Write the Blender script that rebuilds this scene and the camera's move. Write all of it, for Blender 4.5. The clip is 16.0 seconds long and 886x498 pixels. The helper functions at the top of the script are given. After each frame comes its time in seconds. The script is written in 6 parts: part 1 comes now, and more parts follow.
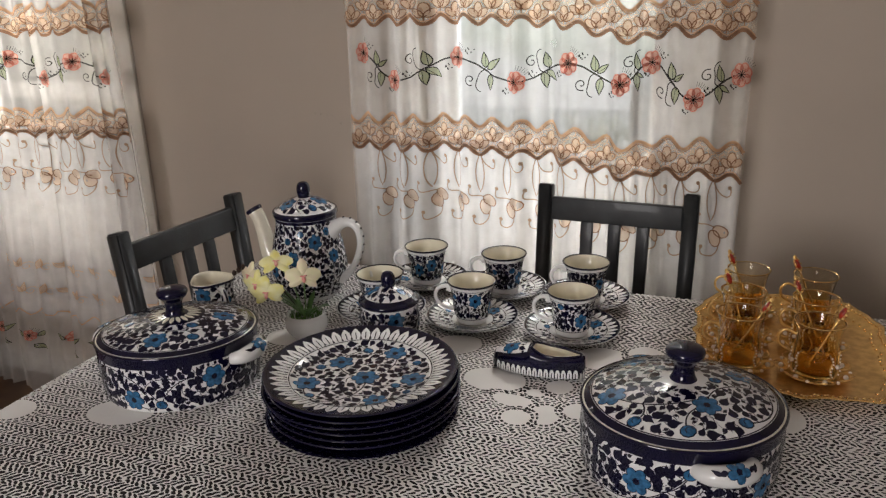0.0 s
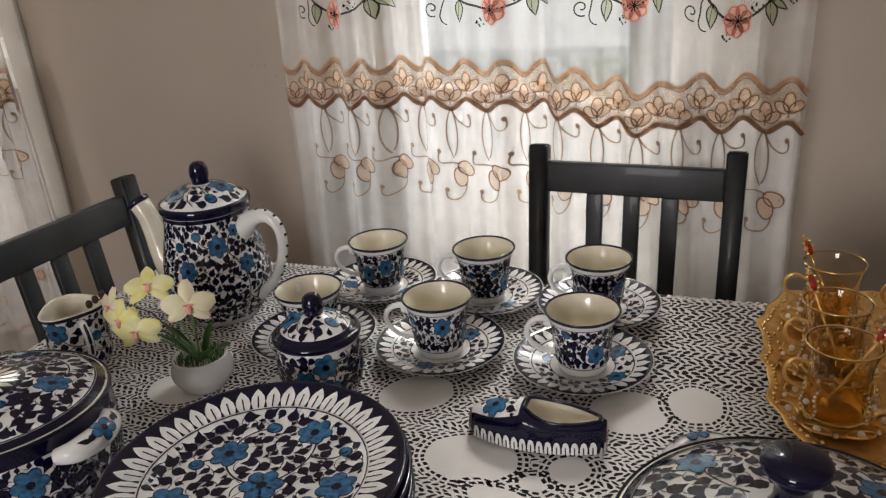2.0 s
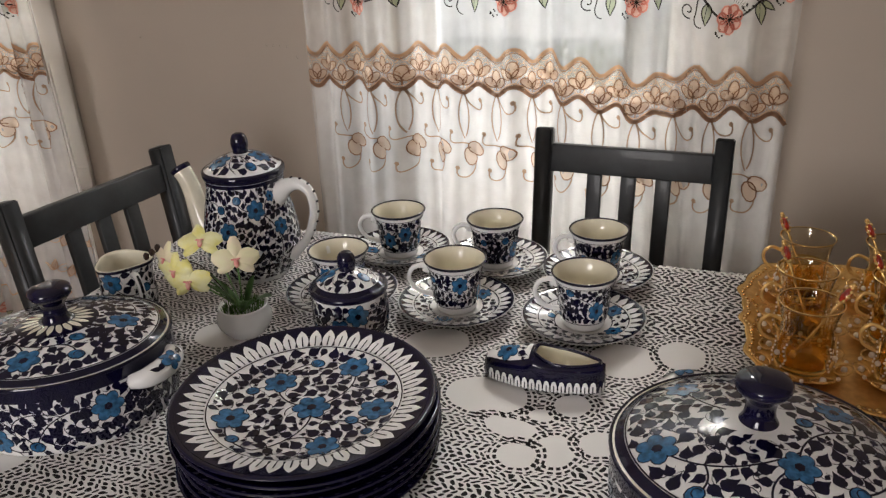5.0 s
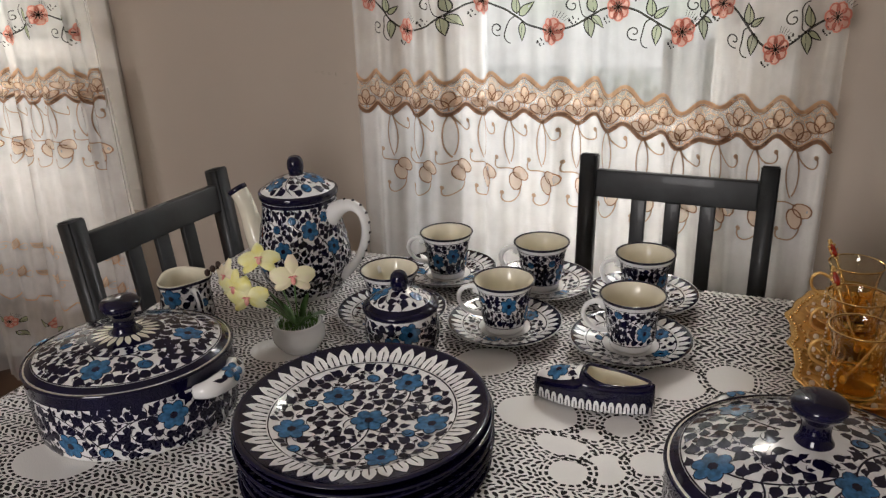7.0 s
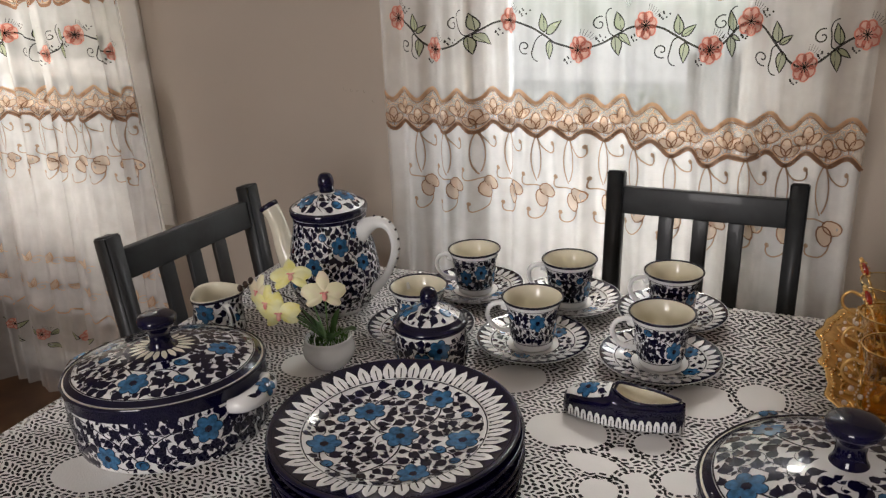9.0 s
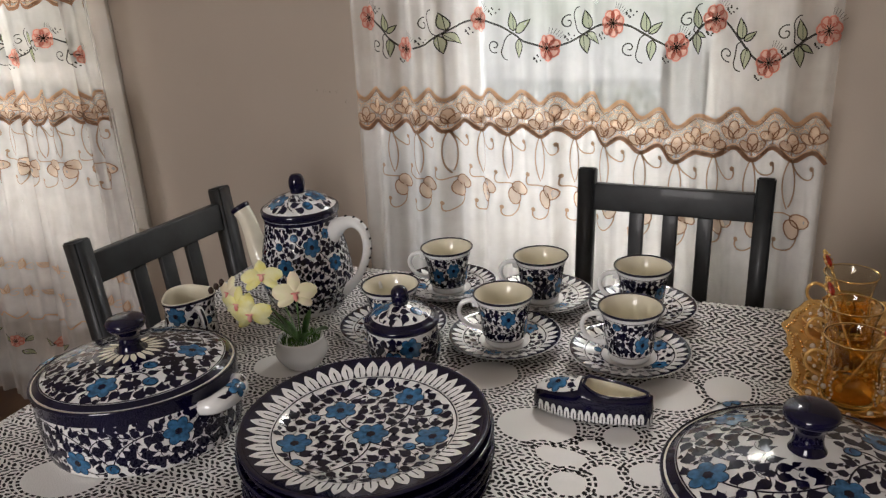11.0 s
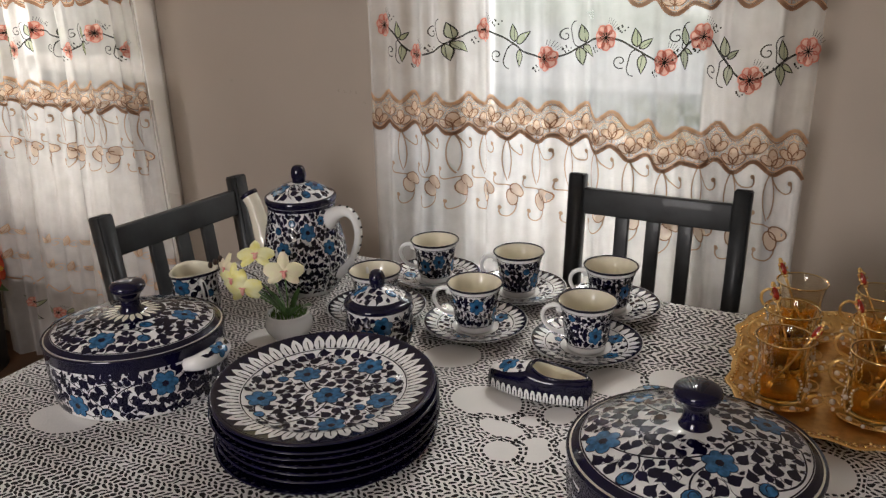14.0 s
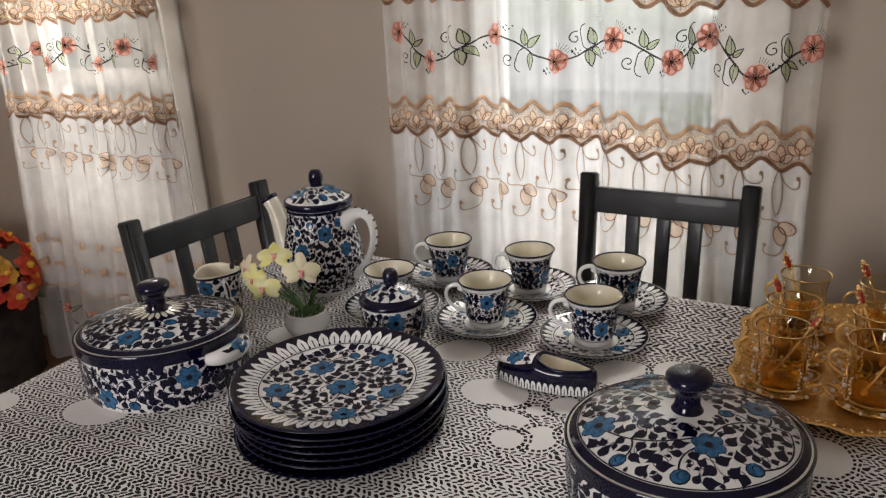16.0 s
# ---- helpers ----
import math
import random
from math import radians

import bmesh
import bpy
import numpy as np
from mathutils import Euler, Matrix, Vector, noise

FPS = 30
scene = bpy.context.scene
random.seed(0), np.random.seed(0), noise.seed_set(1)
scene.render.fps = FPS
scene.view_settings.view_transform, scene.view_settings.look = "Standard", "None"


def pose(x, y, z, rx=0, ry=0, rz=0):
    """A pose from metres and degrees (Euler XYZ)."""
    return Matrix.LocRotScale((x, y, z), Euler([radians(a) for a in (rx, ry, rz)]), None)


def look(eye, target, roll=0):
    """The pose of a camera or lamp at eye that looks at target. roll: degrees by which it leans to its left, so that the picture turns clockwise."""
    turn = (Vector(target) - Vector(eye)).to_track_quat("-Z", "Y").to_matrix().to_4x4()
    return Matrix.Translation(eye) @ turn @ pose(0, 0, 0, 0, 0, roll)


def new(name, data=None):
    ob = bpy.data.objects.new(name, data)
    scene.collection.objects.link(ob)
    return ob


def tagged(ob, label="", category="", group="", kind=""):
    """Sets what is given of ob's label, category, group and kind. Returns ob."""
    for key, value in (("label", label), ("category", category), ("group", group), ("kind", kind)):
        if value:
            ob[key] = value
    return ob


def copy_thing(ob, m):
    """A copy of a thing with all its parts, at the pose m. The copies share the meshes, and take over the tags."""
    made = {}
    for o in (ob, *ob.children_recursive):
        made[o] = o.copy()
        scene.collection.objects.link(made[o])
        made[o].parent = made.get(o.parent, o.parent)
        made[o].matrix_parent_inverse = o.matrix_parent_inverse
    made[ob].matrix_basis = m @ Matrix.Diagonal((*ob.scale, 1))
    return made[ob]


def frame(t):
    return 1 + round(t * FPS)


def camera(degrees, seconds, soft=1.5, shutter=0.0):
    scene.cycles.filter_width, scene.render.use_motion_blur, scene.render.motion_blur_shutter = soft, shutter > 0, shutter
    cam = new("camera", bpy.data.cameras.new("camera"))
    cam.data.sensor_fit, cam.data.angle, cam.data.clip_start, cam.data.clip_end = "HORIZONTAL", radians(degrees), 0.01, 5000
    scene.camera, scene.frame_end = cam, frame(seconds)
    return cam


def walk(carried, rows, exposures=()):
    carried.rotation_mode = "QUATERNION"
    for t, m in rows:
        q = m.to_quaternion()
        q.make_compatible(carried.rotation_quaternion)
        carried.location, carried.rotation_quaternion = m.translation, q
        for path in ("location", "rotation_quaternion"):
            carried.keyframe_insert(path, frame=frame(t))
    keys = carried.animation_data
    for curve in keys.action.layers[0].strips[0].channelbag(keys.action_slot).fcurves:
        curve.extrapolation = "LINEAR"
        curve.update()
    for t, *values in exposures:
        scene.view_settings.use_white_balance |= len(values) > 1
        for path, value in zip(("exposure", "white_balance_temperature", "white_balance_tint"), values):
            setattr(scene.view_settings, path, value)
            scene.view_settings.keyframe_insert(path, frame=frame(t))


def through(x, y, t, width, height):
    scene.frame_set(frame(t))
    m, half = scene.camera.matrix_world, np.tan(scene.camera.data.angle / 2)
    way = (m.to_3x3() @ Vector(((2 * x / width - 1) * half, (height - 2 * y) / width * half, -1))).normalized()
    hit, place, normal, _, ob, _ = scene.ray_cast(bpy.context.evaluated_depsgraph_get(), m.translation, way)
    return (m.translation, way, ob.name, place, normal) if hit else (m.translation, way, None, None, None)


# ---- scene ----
cam = camera(60.3, 16.0, soft=1.3)
PATH = [
    (0, (0.03, 0.092, 1.328), (-0.886, 1.75, 0.686), -1.7),
    (0.5, (-0.048, 0.207, 1.298), (-0.961, 1.866, 0.652), -2.5),
    (1, (-0.099, 0.332, 1.303), (-0.992, 2.0, 0.654), -3.3),
    (1.5, (-0.087, 0.442, 1.286), (-0.96, 2.108, 0.607), -3.4),
    (2, (-0.118, 0.489, 1.255), (-1.011, 2.104, 0.485), -4.3),
    (2.5, (-0.141, 0.469, 1.248), (-1.058, 2.041, 0.418), -5.2),
    (3, (-0.108, 0.394, 1.259), (-1.003, 1.974, 0.42), -5.6),
    (3.2, (-0.095, 0.373, 1.258), (-0.943, 1.981, 0.425), -5.0),
    (5.3, (-0.103, 0.362, 1.276), (-0.967, 1.982, 0.484), -2.3),
    (5.5, (-0.106, 0.356, 1.276), (-0.971, 1.98, 0.492), -2.3),
    (6, (-0.108, 0.35, 1.277), (-0.998, 1.968, 0.51), -2.3),
    (6.5, (-0.107, 0.338, 1.28), (-1.024, 1.95, 0.531), -2.4),
    (7, (-0.112, 0.328, 1.28), (-1.053, 1.933, 0.545), -2.5),
    (7.5, (-0.117, 0.317, 1.281), (-1.081, 1.914, 0.56), -2.6),
    (8, (-0.119, 0.316, 1.284), (-1.104, 1.906, 0.574), -2.6),
    (8.5, (-0.123, 0.313, 1.287), (-1.117, 1.9, 0.585), -2.7),
    (9, (-0.117, 0.316, 1.288), (-1.112, 1.904, 0.59), -2.9),
    (9.5, (-0.11, 0.318, 1.288), (-1.097, 1.911, 0.591), -3.2),
    (10, (-0.102, 0.319, 1.282), (-1.077, 1.92, 0.585), -3.5),
    (10.2, (-0.094, 0.318, 1.286), (-1.064, 1.922, 0.587), -3.5),
    (12.5, (-0.113, 0.321, 1.288), (-1.058, 1.939, 0.588), -3.1),
    (13, (-0.095, 0.316, 1.278), (-1.055, 1.925, 0.578), -2.8),
    (13.5, (-0.024, 0.31, 1.302), (-1.005, 1.909, 0.611), -2.4),
    (14, (0.048, 0.291, 1.295), (-1.02, 1.838, 0.614), -1.7),
    (14.5, (0.079, 0.29, 1.291), (-1.048, 1.792, 0.603), -2.4),
    (15, (0.096, 0.295, 1.291), (-1.036, 1.793, 0.602), -3.3),
    (15.5, (0.096, 0.283, 1.293), (-1.032, 1.788, 0.614), -3.4),
    (16, (0.097, 0.273, 1.299), (-1.037, 1.78, 0.632), -3.3),
]
walk(cam, [(t, look(eye, target, roll)) for t, eye, target, roll in PATH],
     [(0.0, 0.0), (1.4, 0.0), (2.4, 0.12), (3.2, 0.14), (5.5, 0.13), (7.0, 0.08), (16.0, 0.07)])

# ---- light ----
world = bpy.data.worlds.new("world")
scene.world = world
world.use_nodes = True
wn = world.node_tree
sky = wn.nodes.new("ShaderNodeTexSky")
sky.sky_type = "NISHITA"
sky.sun_disc = False
sky.sun_elevation, sky.sun_rotation = radians(48), radians(-20)
wn.links.new(sky.outputs[0], wn.nodes["Background"].inputs[0])
wn.nodes["Background"].inputs[1].default_value = 0.13

sun = new("sun", bpy.data.lights.new("sun", "SUN"))
sun.data.energy, sun.data.angle, sun.data.color = 1.6, radians(12), (1.0, 0.95, 0.88)
sun.matrix_world = look((0, 0, 8), (0.6, -2.4, 5.6))

WALL_TURN = math.degrees(math.atan(0.117))
WALL = pose(0, 1.80, 0, 0, 0, WALL_TURN)      # along the window wall: s, depth, height
TABLE_TURN = 8.0
TABLE = pose(0, 0, 0, 0, 0, TABLE_TURN)       # along the table's edges
TOP = 0.75


def area_light(name, m, w, h, power, color):
    lamp = new(name, bpy.data.lights.new(name, "AREA"))
    lamp.data.shape, lamp.data.size, lamp.data.size_y = "RECTANGLE", w, h
    lamp.data.energy, lamp.data.color = power, color
    lamp.matrix_world = m
    return lamp


DAY = (0.95, 0.97, 1.0)
# two stand-ins for sky light, hung outside the windows above the view
area_light("area_light", WALL @ look((0.02, 0.95, 1.98), (-0.95, -0.40, 0.92)), 1.2, 0.95, 31, DAY)
area_light("area_light", WALL @ look((-2.25, 0.95, 1.92), (-2.10, -0.60, 0.75)), 1.3, 0.95, 42, (1.0, 0.96, 0.90))
# unseen fill lamp behind the camera, added to brighten the room side
area_light("area_light", pose(-0.4, -2.38, 1.55, 90, 0, 0), 1.0, 1.2, 49, (1.0, 0.935, 0.925))


# ---- materials ----
def material(name, color, rough=0.5, metal=0.0, var=0.08, scale=20.0, bump=0.0, bump_scale=60.0, coat=0.0, color2=None, detail=4.0):
    """A principled surface whose colour varies at two scales, with a fine relief."""
    m = bpy.data.materials.new(name)
    m.use_nodes = True
    t = m.node_tree
    b = t.nodes["Principled BSDF"]
    b.inputs["Roughness"].default_value, b.inputs["Metallic"].default_value = rough, metal
    if coat:
        b.inputs["Coat Weight"].default_value, b.inputs["Coat Roughness"].default_value = coat, 0.04
    tc = t.nodes.new("ShaderNodeTexCoord")
    n = t.nodes.new("ShaderNodeTexNoise")
    n.inputs["Scale"].default_value, n.inputs["Detail"].default_value = scale, detail
    t.links.new(tc.outputs["Object"], n.inputs["Vector"])
    mix = t.nodes.new("ShaderNodeMix")
    mix.data_type = "RGBA"
    lo = color2 or tuple(max(0.0, c * (1 - var * 2)) for c in color)
    mix.inputs[6].default_value, mix.inputs[7].default_value = (*lo, 1), (*color, 1)
    ramp = t.nodes.new("ShaderNodeMapRange")
    ramp.inputs[1].default_value, ramp.inputs[2].default_value = 0.35, 0.65
    t.links.new(n.outputs[0], ramp.inputs[0])
    t.links.new(ramp.outputs[0], mix.inputs[0])
    t.links.new(mix.outputs[2], b.inputs["Base Color"])
    if bump:
        n2 = t.nodes.new("ShaderNodeTexNoise")
        n2.inputs["Scale"].default_value, n2.inputs["Detail"].default_value = bump_scale, 5
        t.links.new(tc.outputs["Object"], n2.inputs["Vector"])
        bp = t.nodes.new("ShaderNodeBump")
        bp.inputs["Strength"].default_value, bp.inputs["Distance"].default_value = bump, 0.002
        t.links.new(n2.outputs[0], bp.inputs["Height"])
        t.links.new(bp.outputs[0], b.inputs["Normal"])
    return m


GLAZE = material("white_glaze", (0.85, 0.85, 0.83), 0.10, var=0.04, scale=30, bump=0.06, bump_scale=90, coat=0.5)
CREAM = material("cream_glaze", (0.80, 0.75, 0.60), 0.14, var=0.05, scale=30, bump=0.05, bump_scale=80, coat=0.4)
NAVY = material("navy_glaze", (0.006, 0.005, 0.030), 0.08, var=0.25, scale=60, bump=0.04, bump_scale=90)
BLUE = material("blue_glaze", (0.040, 0.180, 0.370), 0.12, var=0.30, scale=160, coat=0.4)
CERAMIC = material("white_ceramic", (0.75, 0.74, 0.72), 0.22, var=0.03, scale=20, coat=0.2)
WALL_PAINT = material("wall_paint", (0.47, 0.405, 0.335), 0.75, var=0.03, scale=2.5, bump=0.12, bump_scale=180)
CEIL_PAINT = material("ceiling_paint", (0.75, 0.73, 0.70), 0.85, var=0.03, scale=2)
WOOD_DARK = material("black_stained_wood", (0.026, 0.029, 0.031), 0.50, var=0.35, scale=12, bump=0.25, bump_scale=70, coat=0.1)
TABLE_WOOD = material("dark_table_wood", (0.010, 0.008, 0.0075), 0.75, var=0.3, scale=9, bump=0.2)
FLOOR_WOOD = material("brown_floor_wood", (0.16, 0.085, 0.045), 0.4, var=0.25, scale=6, bump=0.15, bump_scale=40)
WHITE_PVC = material("white_window_frame", (0.80, 0.80, 0.79), 0.35, var=0.03, scale=6)
TRIM_WHITE = material("white_trim_paint", (0.70, 0.67, 0.62), 0.5, var=0.04, scale=5, bump=0.08)
SIDING = material("cream_siding", (0.72, 0.69, 0.62), 0.7, var=0.06, scale=4)
GOLD = material("gold", (1.0, 0.63, 0.22), 0.22, metal=0.62, var=0.14, scale=80, bump=0.16, bump_scale=160)
GOLD_RIM = material("gold_rim", (0.92, 0.66, 0.28), 0.15, metal=1.0, var=0.1, scale=60)
PEARL = material("pearl", (0.80, 0.72, 0.62), 0.15, var=0.08, scale=40, coat=0.6)
JEWEL = material("red_jewel", (0.42, 0.025, 0.008), 0.06, var=0.3, scale=90, coat=1.0)
PETAL = material("orchid_petal", (0.84, 0.78, 0.24), 0.5, var=0.05, scale=55, color2=(0.88, 0.86, 0.50))
PETAL_PALE = material("orchid_petal_pale", (0.86, 0.82, 0.52), 0.5, scale=45, color2=(0.86, 0.74, 0.55))
LIP = material("orchid_lip", (0.78, 0.20, 0.20), 0.5, scale=80, color2=(0.88, 0.50, 0.40))
LEAF = material("green_leaf", (0.15, 0.29, 0.09), 0.35, var=0.25, scale=40)
MOSS = material("moss", (0.12, 0.24, 0.05), 0.8, var=0.3, scale=90)
BUD = material("brown_bud", (0.06, 0.03, 0.02), 0.6, var=0.3)
FL_RED = material("red_petal", (0.56, 0.03, 0.015), 0.6, var=0.2, scale=30, color2=(0.62, 0.09, 0.02))
FL_YELLOW = material("yellow_petal", (0.80, 0.42, 0.03), 0.6, var=0.2, scale=30)
FL_PINK = material("pink_petal", (0.74, 0.20, 0.19), 0.6, var=0.2, scale=30)
BASKET = material("dark_basket", (0.035, 0.022, 0.016), 0.7, var=0.4, scale=25, bump=0.4, bump_scale=60)

def veil(name, color, cover, through=0.5):
    """Sheer cloth: open weave that lets part of the light straight through and glows with the rest."""
    m = bpy.data.materials.new(name)
    m.use_nodes = True
    t = m.node_tree
    t.nodes.remove(t.nodes["Principled BSDF"])
    out = t.nodes["Material Output"]
    clear, dif, trl = (t.nodes.new("ShaderNodeBsdf" + k) for k in ("Transparent", "Diffuse", "Translucent"))
    dif.inputs[0].default_value = trl.inputs[0].default_value = (*color, 1)
    cloth, mix = t.nodes.new("ShaderNodeMixShader"), t.nodes.new("ShaderNodeMixShader")
    cloth.inputs[0].default_value = through
    t.links.new(dif.outputs[0], cloth.inputs[1])
    t.links.new(trl.outputs[0], cloth.inputs[2])
    tc = t.nodes.new("ShaderNodeTexCoord")
    n = t.nodes.new("ShaderNodeTexNoise")
    n.inputs["Scale"].default_value, n.inputs["Detail"].default_value = 18, 3
    t.links.new(tc.outputs["Object"], n.inputs["Vector"])
    r = t.nodes.new("ShaderNodeMapRange")
    r.inputs[3].default_value, r.inputs[4].default_value = max(0, cover - 0.09), min(1, cover + 0.09)
    t.links.new(n.outputs[0], r.inputs[0])
    t.links.new(r.outputs[0], mix.inputs[0])
    t.links.new(clear.outputs[0], mix.inputs[1])
    t.links.new(cloth.outputs[0], mix.inputs[2])
    t.links.new(mix.outputs[0], out.inputs[0])
    return m


SHEER = veil("sheer_curtain_cloth", (0.86, 0.84, 0.81), 0.33)
LINING = veil("white_voile_lining", (0.90, 0.88, 0.87), 0.84, 0.38)
TH_RED = veil("coral_thread", (0.58, 0.20, 0.15), 0.90)
TH_PINK = veil("salmon_thread", (0.70, 0.42, 0.34), 0.90)
TH_GREEN = veil("green_thread", (0.34, 0.38, 0.22), 0.58)
TH_BLACK = veil("dark_thread", (0.03, 0.027, 0.02), 0.93)
TH_BROWN = veil("brown_thread", (0.22, 0.115, 0.065), 0.93)
TH_TAN = veil("tan_thread", (0.24, 0.155, 0.10), 0.92)
TH_PEACH = veil("peach_thread", (0.84, 0.63, 0.46), 0.60)
TH_EDGE = veil("tan_edge_thread", (0.44, 0.26, 0.155), 0.93)
BAND = veil("tan_lace_band", (0.72, 0.58, 0.42), 0.34)


class Nodes:
    """Arithmetic on node sockets, written as plain calls."""
    def __init__(self, tree):
        self.t = tree

    def f(self, op, *args):
        n = self.t.nodes.new("ShaderNodeMath")
        n.operation = op
        for i, a in enumerate(args):
            if isinstance(a, (int, float)):
                n.inputs[i].default_value = a
            else:
                self.t.links.new(a, n.inputs[i])
        return n.outputs[0]


def lace():
    """White crochet lace: solid oval motifs in medallions, a net of slanted holes between, all in metres."""
    m = bpy.data.materials.new("white_crochet_lace")
    m.use_nodes = True
    t = m.node_tree
    q = Nodes(t).f
    b = t.nodes["Principled BSDF"]
    b.inputs["Roughness"].default_value = 0.85
    tc = t.nodes.new("ShaderNodeTexCoord")
    warp = t.nodes.new("ShaderNodeTexNoise")
    warp.inputs["Scale"].default_value, warp.inputs["Detail"].default_value = 45, 2
    t.links.new(tc.outputs["UV"], warp.inputs["Vector"])
    add = t.nodes.new("ShaderNodeVectorMath")
    add.operation = "MULTIPLY_ADD"
    t.links.new(warp.outputs["Color"], add.inputs[0])
    add.inputs[1].default_value = (0.016, 0.016, 0)
    t.links.new(tc.outputs["UV"], add.inputs[2])
    drift = t.nodes.new("ShaderNodeTexNoise")
    drift.inputs["Scale"].default_value, drift.inputs["Detail"].default_value = 14, 2
    t.links.new(tc.outputs["UV"], drift.inputs["Vector"])
    sep = t.nodes.new("ShaderNodeSeparateXYZ")
    t.links.new(add.outputs[0], sep.inputs[0])
    x, y = sep.outputs[0], sep.outputs[1]
    # net of holes
    far = q("MULTIPLY", q("GREATER_THAN", y, 1.305), q("GREATER_THAN", x, -0.26))
    fine = q("SUBTRACT", 1.0, q("MULTIPLY", far, 0.20))
    nx, ny = q("MULTIPLY", x, fine), q("MULTIPLY", y, fine)
    cx, cy = 0.0093, 0.0065
    v = q("DIVIDE", ny, cy)
    row = q("FLOOR", v)
    odd = q("MODULO", q("ABSOLUTE", row), 2.0)
    u = q("ADD", q("DIVIDE", nx, cx), q("MULTIPLY", odd, 0.5))
    col = q("FLOOR", u)
    fu, fv = q("SUBTRACT", q("SUBTRACT", u, col), 0.5), q("SUBTRACT", q("SUBTRACT", v, row), 0.5)
    block = q("MODULO", q("ABSOLUTE", q("FLOOR", q("DIVIDE", row, 2.0))), 2.0)
    slant = q("MULTIPLY", q("SUBTRACT", block, 0.5), 1.3)
    gv = q("ADD", fv, q("MULTIPLY", fu, slant))
    border = q("MINIMUM", 1.0, q("MAXIMUM", 0.0, q("DIVIDE", q("SUBTRACT", 0.86, y), 0.25)))
    hole = q("LESS_THAN", q("ADD", q("POWER", q("ABSOLUTE", q("DIVIDE", fu, q("ADD", 0.40, q("MULTIPLY", border, 0.03)))), 2.0), q("POWER", q("ABSOLUTE", q("DIVIDE", gv, q("ADD", q("ADD", q("ADD", 0.120, q("MULTIPLY", far, 0.05)), q("MULTIPLY", border, 0.19)), q("ADD", q("MULTIPLY", warp.outputs[0], 0.24), q("MULTIPLY", drift.outputs[0], 0.16))))), 2.0)), 1.0)
    # solid oval motifs, each ringed by two rows of short slits
    calm = t.nodes.new("ShaderNodeVectorMath")
    calm.operation = "MULTIPLY_ADD"
    t.links.new(warp.outputs["Color"], calm.inputs[0])
    calm.inputs[1].default_value = (0.007, 0.007, 0)
    t.links.new(tc.outputs["UV"], calm.inputs[2])
    sep2 = t.nodes.new("ShaderNodeSeparateXYZ")
    t.links.new(calm.outputs[0], sep2.inputs[0])
    ox, oy = sep2.outputs[0], sep2.outputs[1]
    solid, rim = None, None
    for u0, v0, a, bb, turn in OVALS:
        c, sn = math.cos(math.radians(turn)), math.sin(math.radians(turn))
        dx, dy = q("SUBTRACT", ox, u0 + 0.0035), q("SUBTRACT", oy, v0 + 0.0035)
        px = q("ADD", q("MULTIPLY", dx, c / a), q("MULTIPLY", dy, sn / a))
        py = q("SUBTRACT", q("MULTIPLY", dy, c / bb), q("MULTIPLY", dx, sn / bb))
        size = math.sqrt(a * bb)
        d = q("MULTIPLY", q("SUBTRACT", q("SQRT", q("ADD", q("MULTIPLY", px, px), q("MULTIPLY", py, py))), 1.0), size)
        dash = q("LESS_THAN", q("FRACT", q("MULTIPLY", q("ADD", q("ARCTAN2", py, px), 4.0), round(size * 6.283 / 0.0072) / 6.283)), 0.66)
        near = q("MAXIMUM", q("LESS_THAN", q("ABSOLUTE", q("SUBTRACT", d, 0.0034)), 0.0019), q("LESS_THAN", q("ABSOLUTE", q("SUBTRACT", d, 0.0095)), 0.0016))
        edge, clear = q("MULTIPLY", near, dash), q("LESS_THAN", d, 0.0122)
        inner = q("LESS_THAN", d, 0.0)
        if solid is None:
            solid, rim = clear, edge
        else:
            rim = q("MAXIMUM", q("MULTIPLY", rim, q("SUBTRACT", 1.0, inner)), q("MULTIPLY", edge, q("SUBTRACT", 1.0, q("LESS_THAN", solid, -1.0))))
            solid = q("MAXIMUM", solid, clear)
    open_net = q("MULTIPLY", hole, q("SUBTRACT", 1.0, solid))
    gap = q("MAXIMUM", open_net, rim)
    n = t.nodes.new("ShaderNodeTexNoise")
    n.inputs["Scale"].default_value, n.inputs["Detail"].default_value = 9, 4
    t.links.new(tc.outputs["UV"], n.inputs["Vector"])
    mixc = t.nodes.new("ShaderNodeMix")
    mixc.data_type = "RGBA"
    mixc.inputs[6].default_value, mixc.inputs[7].default_value = (0.84, 0.82, 0.79, 1), (0.91, 0.90, 0.88, 1)
    t.links.new(n.outputs[0], mixc.inputs[0])
    t.links.new(mixc.outputs[2], b.inputs["Base Color"])
    weave = q("MULTIPLY", q("SINE", q("MULTIPLY", x, 3000.0)), q("SINE", q("MULTIPLY", y, 3000.0)))
    bp = t.nodes.new("ShaderNodeBump")
    bp.inputs["Strength"].default_value, bp.inputs["Distance"].default_value = 0.35, 0.0008
    t.links.new(weave, bp.inputs["Height"])
    t.links.new(bp.outputs[0], b.inputs["Normal"])
    clearb = t.nodes.new("ShaderNodeBsdfTransparent")
    mix = t.nodes.new("ShaderNodeMixShader")
    t.links.new(gap, mix.inputs[0])
    t.links.new(b.outputs[0], mix.inputs[1])
    t.links.new(clearb.outputs[0], mix.inputs[2])
    t.links.new(mix.outputs[0], t.nodes["Material Output"].inputs[0])
    return m


